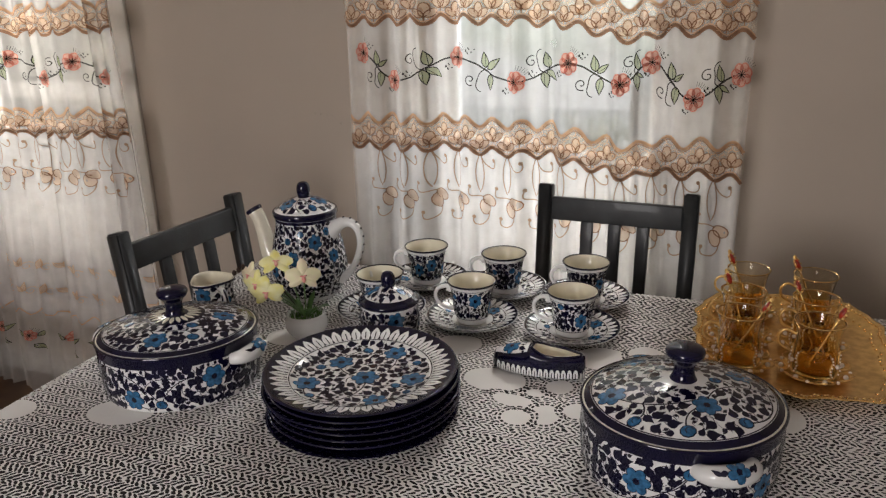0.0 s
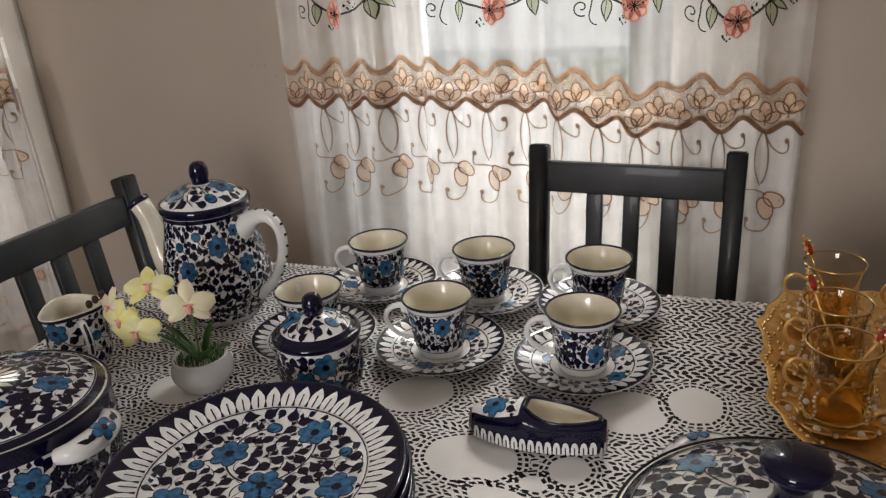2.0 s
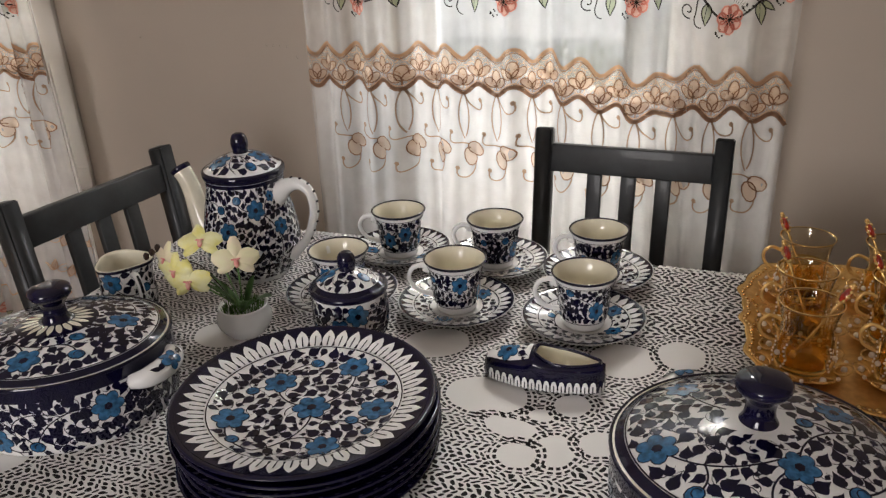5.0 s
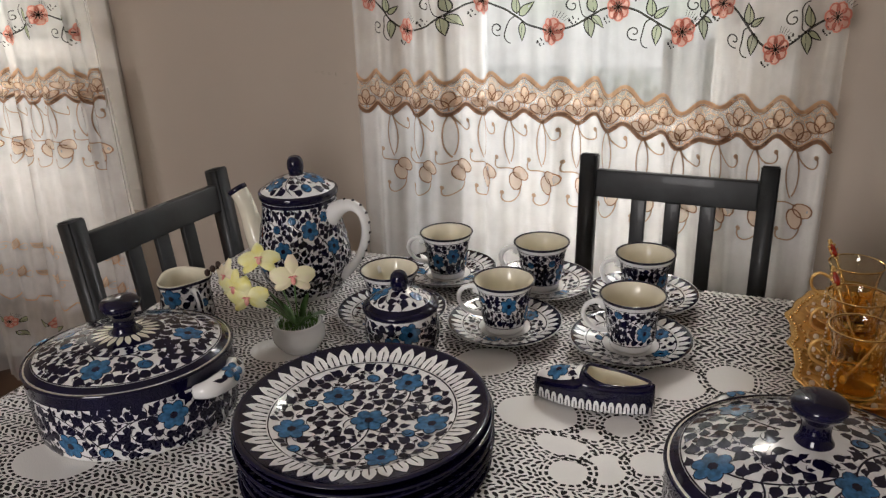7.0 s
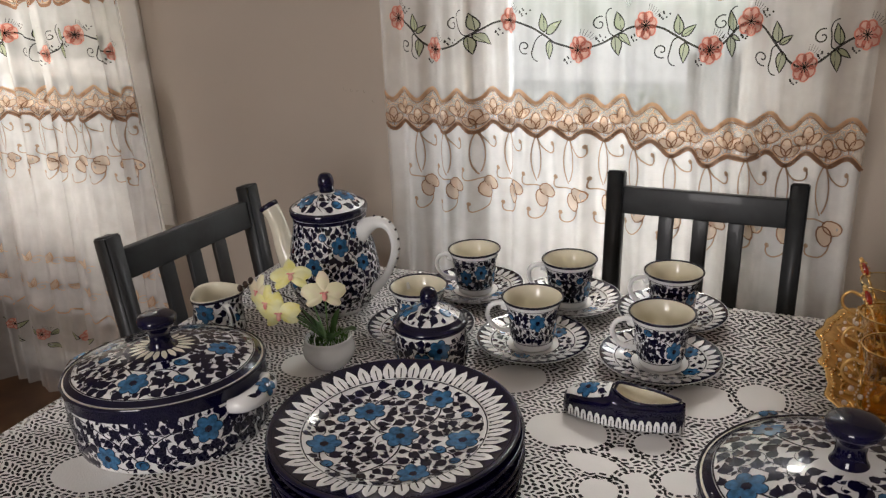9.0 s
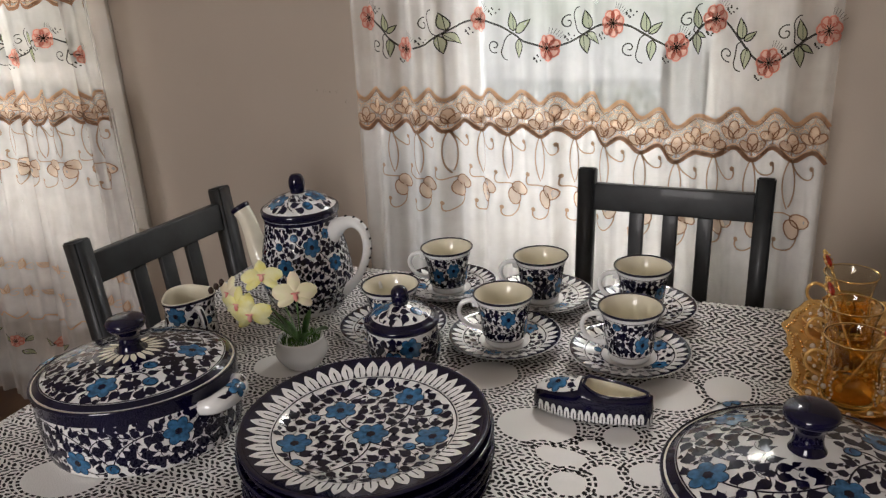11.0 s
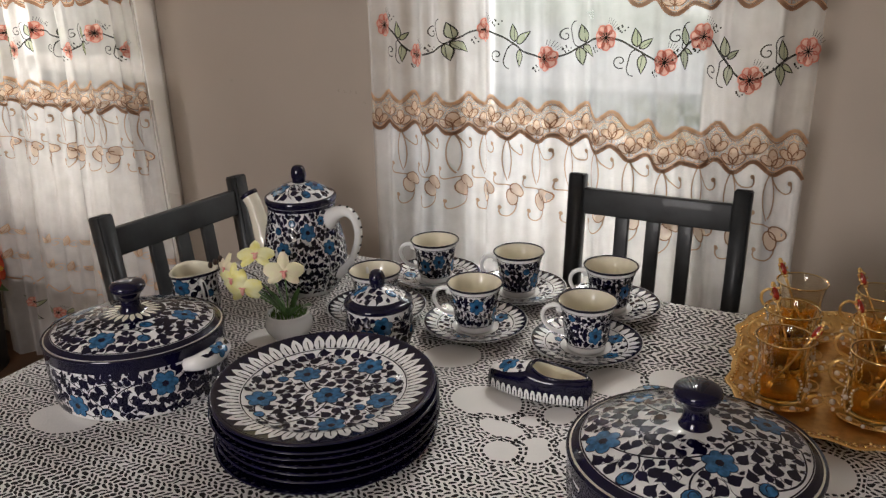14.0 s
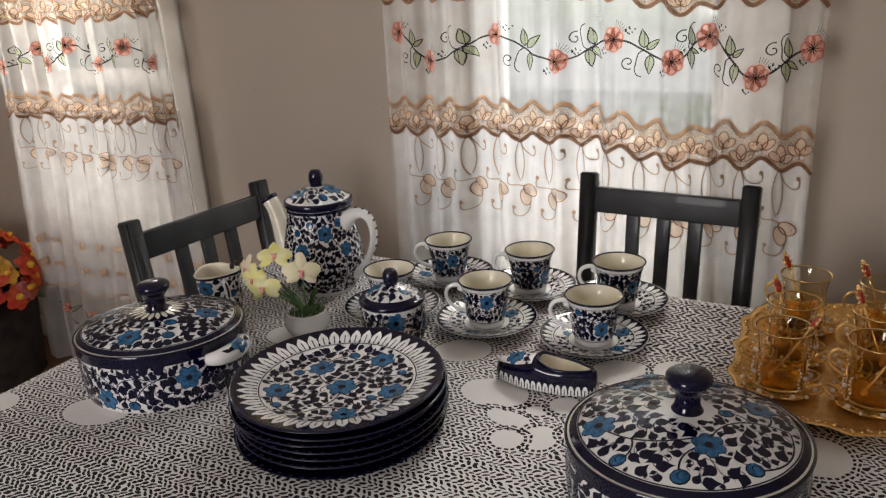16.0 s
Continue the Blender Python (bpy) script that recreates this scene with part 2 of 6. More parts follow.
# middle, half axes and turn of the solid ovals on the cloth
OVALS = ((-0.268, 1.108, 0.048, 0.036, 0), (-0.122, 1.226, 0.042, 0.039, 20), (-0.053, 1.256, 0.029, 0.033, 0), (-0.222, 1.053, 0.035, 0.016, -15),
         (-0.196, 1.085, 0.013, 0.011, 0), (-0.166, 1.113, 0.019, 0.021, -40), (-0.170, 1.027, 0.021, 0.025, 10), (-0.206, 1.010, 0.020, 0.019, 0),
         (-0.124, 1.052, 0.024, 0.020, 20), (-0.766, 0.846, 0.050, 0.034, 10), (-0.927, 0.802, 0.030, 0.026, 0), (-0.366, 1.206, 0.044, 0.036, 30),
         (-0.520, 1.190, 0.044, 0.036, 60), (-0.662, 1.148, 0.040, 0.034, 0), (0.142, 1.119, 0.034, 0.040, 0))
LACE = lace()


def glass(name, color, rough=0.02):
    m = bpy.data.materials.new(name)
    m.use_nodes = True
    b = m.node_tree.nodes["Principled BSDF"]
    b.inputs["Base Color"].default_value = (*color, 1)
    b.inputs["Roughness"].default_value, b.inputs["IOR"].default_value = rough, 1.45
    b.inputs["Transmission Weight"].default_value = 1.0
    return m


# amber colour puts the gold tray's reflection into the glass
AMBER_REFLECTION = glass("amber_reflection", (1.0, 0.78, 0.36))
CLEAR_GLASS = glass("clear_tea_glass", (1.0, 0.92, 0.77))
PANE_GLASS = glass("window_glass", (0.97, 0.98, 0.98))


def garden():
    """Bright out-of-focus greenery and grey distance far outside the window, glowing in place of daylight."""
    m = bpy.data.materials.new("garden_glow")
    m.use_nodes = True
    t = m.node_tree
    t.nodes.remove(t.nodes["Principled BSDF"])
    tc = t.nodes.new("ShaderNodeTexCoord")
    sep = t.nodes.new("ShaderNodeSeparateXYZ")
    t.links.new(tc.outputs["Object"], sep.inputs[0])
    n = t.nodes.new("ShaderNodeTexNoise")
    n.inputs["Scale"].default_value, n.inputs["Detail"].default_value = 1.1, 3
    t.links.new(tc.outputs["Object"], n.inputs["Vector"])
    q = Nodes(t).f
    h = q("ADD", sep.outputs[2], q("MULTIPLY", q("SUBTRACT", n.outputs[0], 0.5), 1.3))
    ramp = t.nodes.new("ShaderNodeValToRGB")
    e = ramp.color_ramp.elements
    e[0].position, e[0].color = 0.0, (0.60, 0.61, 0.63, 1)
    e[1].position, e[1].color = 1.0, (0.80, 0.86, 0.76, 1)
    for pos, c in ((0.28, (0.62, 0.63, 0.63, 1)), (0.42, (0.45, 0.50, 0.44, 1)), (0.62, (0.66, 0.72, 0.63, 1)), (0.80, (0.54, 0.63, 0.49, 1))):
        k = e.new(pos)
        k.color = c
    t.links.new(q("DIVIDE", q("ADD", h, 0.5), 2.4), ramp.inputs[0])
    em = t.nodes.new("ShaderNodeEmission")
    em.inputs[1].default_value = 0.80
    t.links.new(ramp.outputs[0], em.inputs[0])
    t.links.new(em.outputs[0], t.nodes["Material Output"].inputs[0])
    return m


GARDEN_GLOW = garden()


# ---- mesh tools ----
def thing(name, m, label, category, group="", kind=""):
    ob = new(name)
    ob.empty_display_size = 0.05
    ob.matrix_world = m
    return tagged(ob, label, category, group, kind)


def finish(name, bm, mats, smooth=True):
    me = bpy.data.meshes.new(name)
    if smooth:
        for f in bm.faces:
            f.smooth = True
    bm.to_mesh(me)
    bm.free()
    for mt in (mats if isinstance(mats, (list, tuple)) else [mats]):
        me.materials.append(mt)
    return me


def part(name, bm, mats, parent, label="", m=None, smooth=True):
    ob = new(name, finish(name, bm, mats, smooth))
    ob.parent = parent
    if m is not None:
        ob.matrix_local = m
    return tagged(ob, label)


def solo(name, bm, mats, m, label, category, group="", kind="", smooth=True):
    ob = new(name, finish(name, bm, mats, smooth))
    ob.matrix_world = m
    return tagged(ob, label, category, group, kind)


def add_box(bm, x0, x1, y0, y1, z0, z1, bevel=0.0, m=None):
    r = bmesh.ops.create_cube(bm, size=1.0)
    vs = r["verts"]
    for v in vs:
        v.co = Vector((x0 + (v.co.x + 0.5) * (x1 - x0), y0 + (v.co.y + 0.5) * (y1 - y0), z0 + (v.co.z + 0.5) * (z1 - z0)))
    if bevel:
        es = list({e for v in vs for e in v.link_edges})
        r = bmesh.ops.bevel(bm, geom=es, offset=bevel, segments=2, affect="EDGES", profile=0.6)
        vs = list(set(vs) & set(bm.verts)) + [v for v in r["verts"]]
        vs = list(set(vs))
    if m is not None:
        for v in vs:
            if v.is_valid:
                v.co = m @ v.co
    return bm


def box(*a, **k):
    return add_box(bmesh.new(), *a, **k)


def smooth_profile(pts, n=4):
    """Rounds a profile by a Catmull-Rom spline through its points."""
    out = []
    for i in range(len(pts) - 1):
        p0, p1, p2, p3 = pts[max(i - 1, 0)], pts[i], pts[i + 1], pts[min(i + 2, len(pts) - 1)]
        for k in range(n):
            t = k / n
            out.append(tuple(0.5 * (2 * b + (c - a) * t + (2 * a - 5 * b + 4 * c - d) * t * t + (3 * b - a - 3 * c + d) * t ** 3)
                             for a, b, c, d in zip(p0, p1, p2, p3)))
    return out + [pts[-1]]


def lathe(profile, seg=48, sx=1.0, sy=1.0, bm=None, mat=0, shape=None):
    """Turns a profile of (radius, height) about the z axis; shape(angle, z) scales the radius."""
    bm = bm or bmesh.new()
    rings = []
    for r, z in profile:
        if r < 1e-6:
            rings.append([bm.verts.new((0, 0, z))])
        else:
            ring = []
            for i in range(seg):
                a = 2 * math.pi * i / seg
                k = shape(a, z) if shape else 1.0
                ring.append(bm.verts.new((r * k * sx * math.cos(a), r * k * sy * math.sin(a), z)))
            rings.append(ring)
    for a, b in zip(rings, rings[1:]):
        for i in range(seg):
            j = (i + 1) % seg
            if len(a) == 1 and len(b) == 1:
                continue
            vs = [a[0], b[j], b[i]] if len(a) == 1 else [a[i], a[j], b[0]] if len(b) == 1 else [a[i], a[j], b[j], b[i]]
            f = bm.faces.new(vs)
            f.material_index = mat
    return bm


def tube(path, radius, seg=10, bm=None, mat=0, flat=1.0, up=Vector((0, 0, 1))):
    """A round or flattened rod along a path; radius is one number or one for each point."""
    bm = bm or bmesh.new()
    pts = [Vector(p) for p in path]
    rad = radius if isinstance(radius, (list, tuple)) else [radius] * len(pts)
    rings = []
    for i, p in enumerate(pts):
        d = (pts[min(i + 1, len(pts) - 1)] - pts[max(i - 1, 0)]).normalized()
        side = d.cross(up)
        side = side.normalized() if side.length > 1e-4 else d.orthogonal().normalized()
        nor = side.cross(d).normalized()
        rings.append([bm.verts.new(p + side * (math.cos(2 * math.pi * k / seg) * rad[i] * flat) + nor * (math.sin(2 * math.pi * k / seg) * rad[i])) for k in range(seg)])
    for a, b in zip(rings, rings[1:]):
        for k in range(seg):
            f = bm.faces.new([a[k], a[(k + 1) % seg], b[(k + 1) % seg], b[k]])
            f.material_index = mat
    for ring, flip in ((rings[0], True), (rings[-1], False)):
        f = bm.faces.new(ring[::-1] if not flip else ring)
        f.material_index = mat
    return bm


def ball(bm, c, r, mat=0, seg=8, scale=(1, 1, 1)):
    res = bmesh.ops.create_uvsphere(bm, u_segments=seg, v_segments=max(4, seg // 2 + 1), radius=r)
    for v in res["verts"]:
        v.co = Vector(c) + Vector((v.co.x * scale[0], v.co.y * scale[1], v.co.z * scale[2]))
    if mat:
        for f in {f for v in res["verts"] for f in v.link_faces}:
            f.material_index = mat
    return bm


# ---- painted and stitched ornament: thin raised shapes laid on a curved surface f(x, y, lift) ----
def blob(bm, f, outline, lift, mat):
    """A filled outline, fanned from its middle."""
    cx, cy = sum(p[0] for p in outline) / len(outline), sum(p[1] for p in outline) / len(outline)
    c = bm.verts.new(f(cx, cy, lift))
    vs = [bm.verts.new(f(x, y, lift)) for x, y in outline]
    for i in range(len(vs)):
        fc = bm.faces.new([c, vs[i], vs[(i + 1) % len(vs)]])
        fc.material_index = mat


def line(bm, f, pts, width, lift, mat, taper=False):
    """A ribbon along a polyline."""
    n = len(pts)
    pairs = []
    for i, (x, y) in enumerate(pts):
        x0, y0 = pts[max(i - 1, 0)]
        x1, y1 = pts[min(i + 1, n - 1)]
        l = math.hypot(x1 - x0, y1 - y0) or 1.0
        w = width / 2 * (1 - 0.75 * i / (n - 1) if taper else 1.0)
        nx, ny = -(y1 - y0) / l * w, (x1 - x0) / l * w
        pairs.append((bm.verts.new(f(x + nx, y + ny, lift)), bm.verts.new(f(x - nx, y - ny, lift))))
    for (a, b), (c, d) in zip(pairs, pairs[1:]):
        fc = bm.faces.new([a, b, d, c])
        fc.material_index = mat


def leaf_shape(x, y, ang, size, fat=0.42, bend=0.3):
    up, lo = [], []
    for i in range(7):
        t = i / 6
        w = fat * math.sin(math.pi * min(1, t ** 0.75)) * (1 - 0.25 * t)
        c = bend * t * t
        up.append((t - 0.5, c + w * 0.9))
        lo.append((t - 0.5, c - w * 0.75))
    pts = up + lo[-2:0:-1]
    ca, sa = math.cos(ang) * size, math.sin(ang) * size
    return [(x + p * ca - q * sa, y + p * sa + q * ca) for p, q in pts]


def circle(x, y, r, n=8, ry=None, turn=0.0):
    ry = ry or r
    c, s = math.cos(turn), math.sin(turn)
    return [(x + r * math.cos(a) * c - ry * math.sin(a) * s, y + r * math.cos(a) * s + ry * math.sin(a) * c) for a in (2 * math.pi * i / n for i in range(n))]


def painted_flower(bm, f, x, y, r, rng, petals=6):
    a0 = rng.uniform(0, 6)
    for i in range(petals):
        a = a0 + 2 * math.pi * i / petals
        px, py = x + 0.60 * r * math.cos(a), y + 0.60 * r * math.sin(a)
        blob(bm, f, circle(px, py, r * 0.45, 10, r * 0.40, a), 0.00035, 0)
        blob(bm, f, circle(px, py, r * 0.405, 10, r * 0.350, a), 0.0006, 1)
    blob(bm, f, circle(x, y, r * 0.25, 8), 0.0008, 0)


def claw_leaf(x, y, ang, size, fat, side):
    """A dark brush-stroke leaf: broad at the stalk, a shoulder on one side and a hooked tip."""
    pts = []
    for t, w in ((0.0, 0.02), (0.10, 0.62), (0.26, 1.0), (0.44, 0.92), (0.60, 0.60), (0.74, 0.40), (0.88, 0.20), (1.0, 0.0)):
        pts.append((t - 0.45, w * fat + 0.42 * max(0.0, t - 0.45) ** 1.5))
    for t, w in ((0.86, 0.05), (0.70, 0.34), (0.58, 0.78), (0.50, 0.70), (0.36, 0.95), (0.18, 0.80), (0.06, 0.35)):
        pts.append((t - 0.45, -w * fat + 0.42 * max(0.0, t - 0.45) ** 1.5))
    ca, sa = math.cos(ang) * size, math.sin(ang) * size
    return [(x + p * ca - q * side * sa, y + p * sa + q * side * ca) for p, q in pts]


def vine(bm, f, inside, bounds, rng, scale=1.0, flowers=6, tries=1500, flow=0.6, spots=None, root=None, dense=1.0):
    """Hand-painted flowers on long branching stems with dark leaves along both sides and between, where inside(x, y, margin) holds."""
    x0, x1, y0, y1 = bounds
    fr = 0.0172 * scale
    if spots is None:
        spots = []
        for _ in range(500):
            if len(spots) >= flowers:
                break
            x, y = rng.uniform(x0, x1), rng.uniform(y0, y1)
            r = fr * (1.0, 0.95, 0.55, 1.0, 0.5, 0.8)[len(spots) % 6]
            if inside(x, y, r * 0.85) and all(math.hypot(x - a, y - b) > 1.9 * fr for a, b, _ in spots):
                spots.append((x, y, r))
    for x, y, r in spots:
        if r < 0.6 * fr:
            blob(bm, f, circle(x, y, r, 10, r * 0.85), 0.0004, 0)
            blob(bm, f, circle(x, y, r * 0.86, 10, r * 0.72), 0.0007, 1)
            line(bm, f, circle(x + 0.2 * r, y, r * 0.5, 7)[:5], 0.0010 * scale, 0.0009, 0)
        else:
            painted_flower(bm, f, x, y, r, rng)
    stem, runs = [], []

    def stalk(p0, p1, p2, p3, width):
        run = []
        for j in range(25):
            s = j / 24
            p = tuple((1 - s) ** 3 * a + 3 * (1 - s) ** 2 * s * b + 3 * (1 - s) * s * s * c + s ** 3 * d for a, b, c, d in zip(p0, p1, p2, p3))
            good = inside(p[0], p[1], 0.0008)
            if good:
                run.append(p)
            if run and (j == 24 or not good):
                if len(run) > 3:
                    line(bm, f, run, width * scale, 0.0004, 0)
                    stem.extend(run)
                    runs.append(run)
                run = []
    if root:
        # every flower hangs on a stem that leaves the trunk and bends over to it
        for n, (xb, yb, rb) in enumerate(spots):
            xa, ya = min([root] + [(a, b) for a, b in stem[::4]], key=lambda p: math.hypot(p[0] - xb, p[1] - yb) + 0.45 * math.hypot(p[0] - root[0], p[1] - root[1]))
            k = 0.28 * (1 if n % 2 else -1)
            dx, dy = xb - xa, yb - ya
            if math.hypot(dx, dy) > 0.13:
                continue
            stalk((xa, ya), (xa + 0.35 * dx - k * dy, ya + 0.35 * dy + k * dx), (xa + 0.75 * dx - k * dy, ya + 0.75 * dy + k * dx), (xb, yb), 0.0017)
        # more shoots that end in a leaf
        for n in range(14):
            xb, yb = rng.uniform(x0, x1), rng.uniform(y0, y1)
            if not stem or not inside(xb, yb, 0.006) or any(math.hypot(xb - a, yb - b) < r + 0.006 for a, b, r in spots):
                continue
            xa, ya = min(stem[::2], key=lambda p: math.hypot(p[0] - xb, p[1] - yb))
            if math.hypot(xb - xa, yb - ya) > 0.018 * scale:
                k = 0.3 * (1 if n % 2 else -1)
                dx, dy = xb - xa, yb - ya
                stalk((xa, ya), (xa + 0.35 * dx - k * dy, ya + 0.35 * dy + k * dx), (xa + 0.75 * dx - k * dy, ya + 0.75 * dy + k * dx), (xb, yb), 0.0013)
    else:
        for i in range(len(spots) - 1):
            xa, ya, ra = spots[i]
            xb, yb, rb = min(spots[i + 1:], key=lambda s: math.hypot(s[0] - xa, s[1] - ya))
            k = rng.choice((-0.32, 0.32))
            dx, dy = xb - xa, yb - ya
            stalk((xa, ya), (xa + 0.3 * dx - k * dy, ya + 0.3 * dy + k * dx), (xa + 0.7 * dx - k * dy, ya + 0.7 * dy + k * dx), (xb, yb), 0.0013)
            # a side shoot ending in a curl
            mx, my = xa + 0.5 * dx - 0.75 * k * dy, ya + 0.5 * dy + 0.75 * k * dx
            sg = 1 if k > 0 else -1
            stalk((mx, my), (mx + 0.15 * dx - 0.2 * sg * dy, my + 0.15 * dy + 0.2 * sg * dx), (mx + 0.5 * dx - 0.3 * sg * dy, my + 0.5 * dy + 0.3 * sg * dx), (mx + 0.62 * dx - 0.12 * sg * dy, my + 0.62 * dy + 0.12 * sg * dx), 0.0011)
    taken = []
    gap = 0.0007 * scale / dense

    def free(cs):
        for x, y, r in cs:
            if not inside(x, y, r * 0.9):
                return False
            for a, b, q in taken:
                if (x - a) ** 2 + (y - b) ** 2 < (r + q + gap) ** 2:
                    return False
            for a, b in stem:
                if (x - a) ** 2 + (y - b) ** 2 < (r + 1.5 * gap) ** 2:
                    return False
        return True

    def leaf(x, y, ang, size, side):
        c, s = math.cos(ang) * size, math.sin(ang) * size
        k = 1.0 / dense
        cs = [(x - 0.17 * c, y - 0.17 * s, 0.27 * size * k), (x + 0.12 * c, y + 0.12 * s, 0.21 * size * k), (x + 0.36 * c, y + 0.36 * s, 0.08 * size)]
        if not free(cs):
            return False
        taken.extend(cs)
        blob(bm, f, claw_leaf(x, y, ang, size, rng.uniform(0.34, 0.41), side), 0.0003, 0)
        return True
    for x, y, r in spots:
        taken.append((x, y, r * 0.95))
    for run in runs:
        walked, side = 0.0, rng.choice((-1, 1))
        for (xa, ya), (xb, yb) in zip(run, run[1:]):
            walked += math.hypot(xb - xa, yb - ya)
            if walked < 0.0075 * scale:
                continue
            walked, side = 0.0, -side
            d = math.atan2(yb - ya, xb - xa)
            size = rng.uniform(0.0125, 0.0165) * scale
            ang = d + side * rng.uniform(0.75, 1.1)
            x, y = xb + math.cos(ang) * size * 0.62, yb + math.sin(ang) * size * 0.62
            if leaf(x, y, ang, size, side):
                line(bm, f, [(xb, yb), ((xb + x) / 2, (yb + y) / 2)], 0.0011 * scale, 0.0003, 0)
    for size, count in ((0.0175, tries // 5), (0.0158, tries // 3), (0.0125, tries // 3), (0.0095, tries // 3), (0.0066, tries // 3)):
        size *= scale
        for n in range(count):
            x, y = rng.uniform(x0, x1), rng.uniform(y0, y1)
            ang = flow + 0.7 * math.sin(x / (0.022 * scale)) + rng.uniform(-0.5, 0.5) + rng.choice((0.0, 0.0, math.pi))
            side = rng.choice((-1, 1))
            if not leaf(x, y, ang, size, side):
                continue
            tail = [(x - math.cos(ang + 0.36 * k * side) * size * (0.38 + 0.12 * k), y - math.sin(ang + 0.36 * k * side) * size * (0.38 + 0.12 * k)) for k in range(5)]
            if all(inside(p[0], p[1], 0.0005) for p in tail):
                line(bm, f, tail, 0.0012 * scale, 0.0003, 0, True)


class Side:
    """The outside of a turned vessel: x runs round it in metres at radius ref, y up along its profile."""
    def __init__(self, profile, ref, sx=1.0, sy=1.0):
        self.p, self.ref, self.sx, self.sy = profile, ref, sx, sy
        self.l = [0.0]
        for a, b in zip(profile, profile[1:]):
            self.l.append(self.l[-1] + math.hypot(b[0] - a[0], b[1] - a[1]))

    def __call__(self, x, y, lift):
        i = 0
        while i < len(self.l) - 2 and self.l[i + 1] < y:
            i += 1
        (r0, z0), (r1, z1) = self.p[i], self.p[i + 1]
        d = (self.l[i + 1] - self.l[i]) or 1e-9
        t = (y - self.l[i]) / d
        r, z = r0 + (r1 - r0) * t, z0 + (z1 - z0) * t
        nr, nz = (z1 - z0) / d, -(r1 - r0) / d
        a = x / self.ref
        return Vector(((r + nr * lift) * self.sx * math.cos(a), (r + nr * lift) * self.sy * math.sin(a), z + nz * lift))

    def wrap(self):
        return 2 * math.pi * self.ref


def Top(profile, sx=1.0, sy=1.0):
    """The upper face of a turned dish or lid: x and y are its own plan, before the oval's stretch."""
    rs, zs = [p[0] for p in profile], [p[1] for p in profile]

    def f(x, y, lift):
        return Vector((x * sx, y * sy, float(np.interp(math.hypot(x, y), rs, zs)) + lift))
    return f


def paint_side(owner, profile, y_lo, y_hi, seed, scale=1.0, flowers=6, tries=1400, sx=1.0, sy=1.0, flow=0.6, spots=None, dense=1.0, root=None):
    ref = max(p[0] for p in profile)
    s = Side(profile, ref, sx, sy)
    rng = random.Random(seed)
    bm = bmesh.new()
    vine(bm, s, lambda x, y, mg: y_lo + mg < y < y_hi - mg, (0, s.wrap(), y_lo, y_hi), rng, scale, flowers, tries, flow, spots, root, dense)
    return part("painted_pattern", bm, [NAVY, BLUE], owner, "hand-painted navy leaves and blue flowers")


def paint_top(owner, profile, r_lo, r_hi, seed, scale=1.0, flowers=6, tries=1400, sx=1.0, sy=1.0, spots=None, root=None, dense=1.0):
    f = Top(profile, sx, sy)
    rng = random.Random(seed)
    bm = bmesh.new()
    vine(bm, f, lambda x, y, mg: r_lo + mg < math.hypot(x, y) < r_hi - mg, (-r_hi, r_hi, -r_hi, r_hi), rng, scale, flowers, tries, 0.6, spots, root, dense)
    return part("painted_pattern", bm, [NAVY, BLUE], owner, "hand-painted navy leaves and blue flowers")


def petal_ring(bm, f, count, r0, r1, lift, mat, split=None, fat=0.46, polar=True):
    """Pointed petals standing out from radius r0 to r1 on a top face."""
    for i in range(count):
        a = 2 * math.pi * i / count
        da = math.pi / count * fat * 2
        outline = []
        for t, w in ((0, 0.78), (0.30, 1.0), (0.58, 0.86), (0.82, 0.44), (1.0, 0.0)):
            r = r0 + (r1 - r0) * t
            outline.append((r * math.cos(a + da * w), r * math.sin(a + da * w)))
        for t, w in ((0.82, 0.44), (0.58, 0.86), (0.30, 1.0), (0, 0.78)):
            r = r0 + (r1 - r0) * t
            outline.append((r * math.cos(a - da * w), r * math.sin(a - da * w)))
        blob(bm, f, outline, lift, mat)
        if split is not None:
            line(bm, f, [((r0 + (r1 - r0) * t) * math.cos(a), (r0 + (r1 - r0) * t) * math.sin(a)) for t in (0.0, 0.3, 0.6)], (r0 * 2 * math.pi / count) * 0.10, lift + 0.0003, split)


# ---- the room ----
WALL_D = 0.140        # the wall's face behind the curtains
HOLES = ((-2.69, -1.968, 0.675, 2.05), (-0.97, -0.312, 0.690, 2.05))


def window_wall():
    """The wall with two window openings, built of solid stretches round them."""
    bm = bmesh.new()
    y0, y1 = WALL_D, WALL_D + 0.16
    edges = [-3.30] + [v for h in HOLES for v in h[:2]] + [2.60]
    for i in range(0, len(edges), 2):
        add_box(bm, edges[i], edges[i + 1], y0, y1, 0.0, 2.5)
    for a, b, lo, hi in HOLES:
        add_box(bm, a, b, y0, y1, 0.0, lo)
        add_box(bm, a, b, y0, y1, hi, 2.5)
    return solo("wall_north", bm, WALL_PAINT, WALL, "plain beige-grey painted wall with two windows", "wall", kind="structure", smooth=False)


window_wall()
solo("wall_west", box(-3.46, -3.30, -3.9, WALL_D + 0.16, 0, 2.5), WALL_PAINT, WALL, "plain beige-grey painted side wall", "wall", kind="structure", smooth=False)


solo("wall_east", box(2.15, 2.30, -3.9, 2.3, 0, 2.5), WALL_PAINT, pose(0, 0, 0), "plain painted wall", "wall", kind="structure", smooth=False)


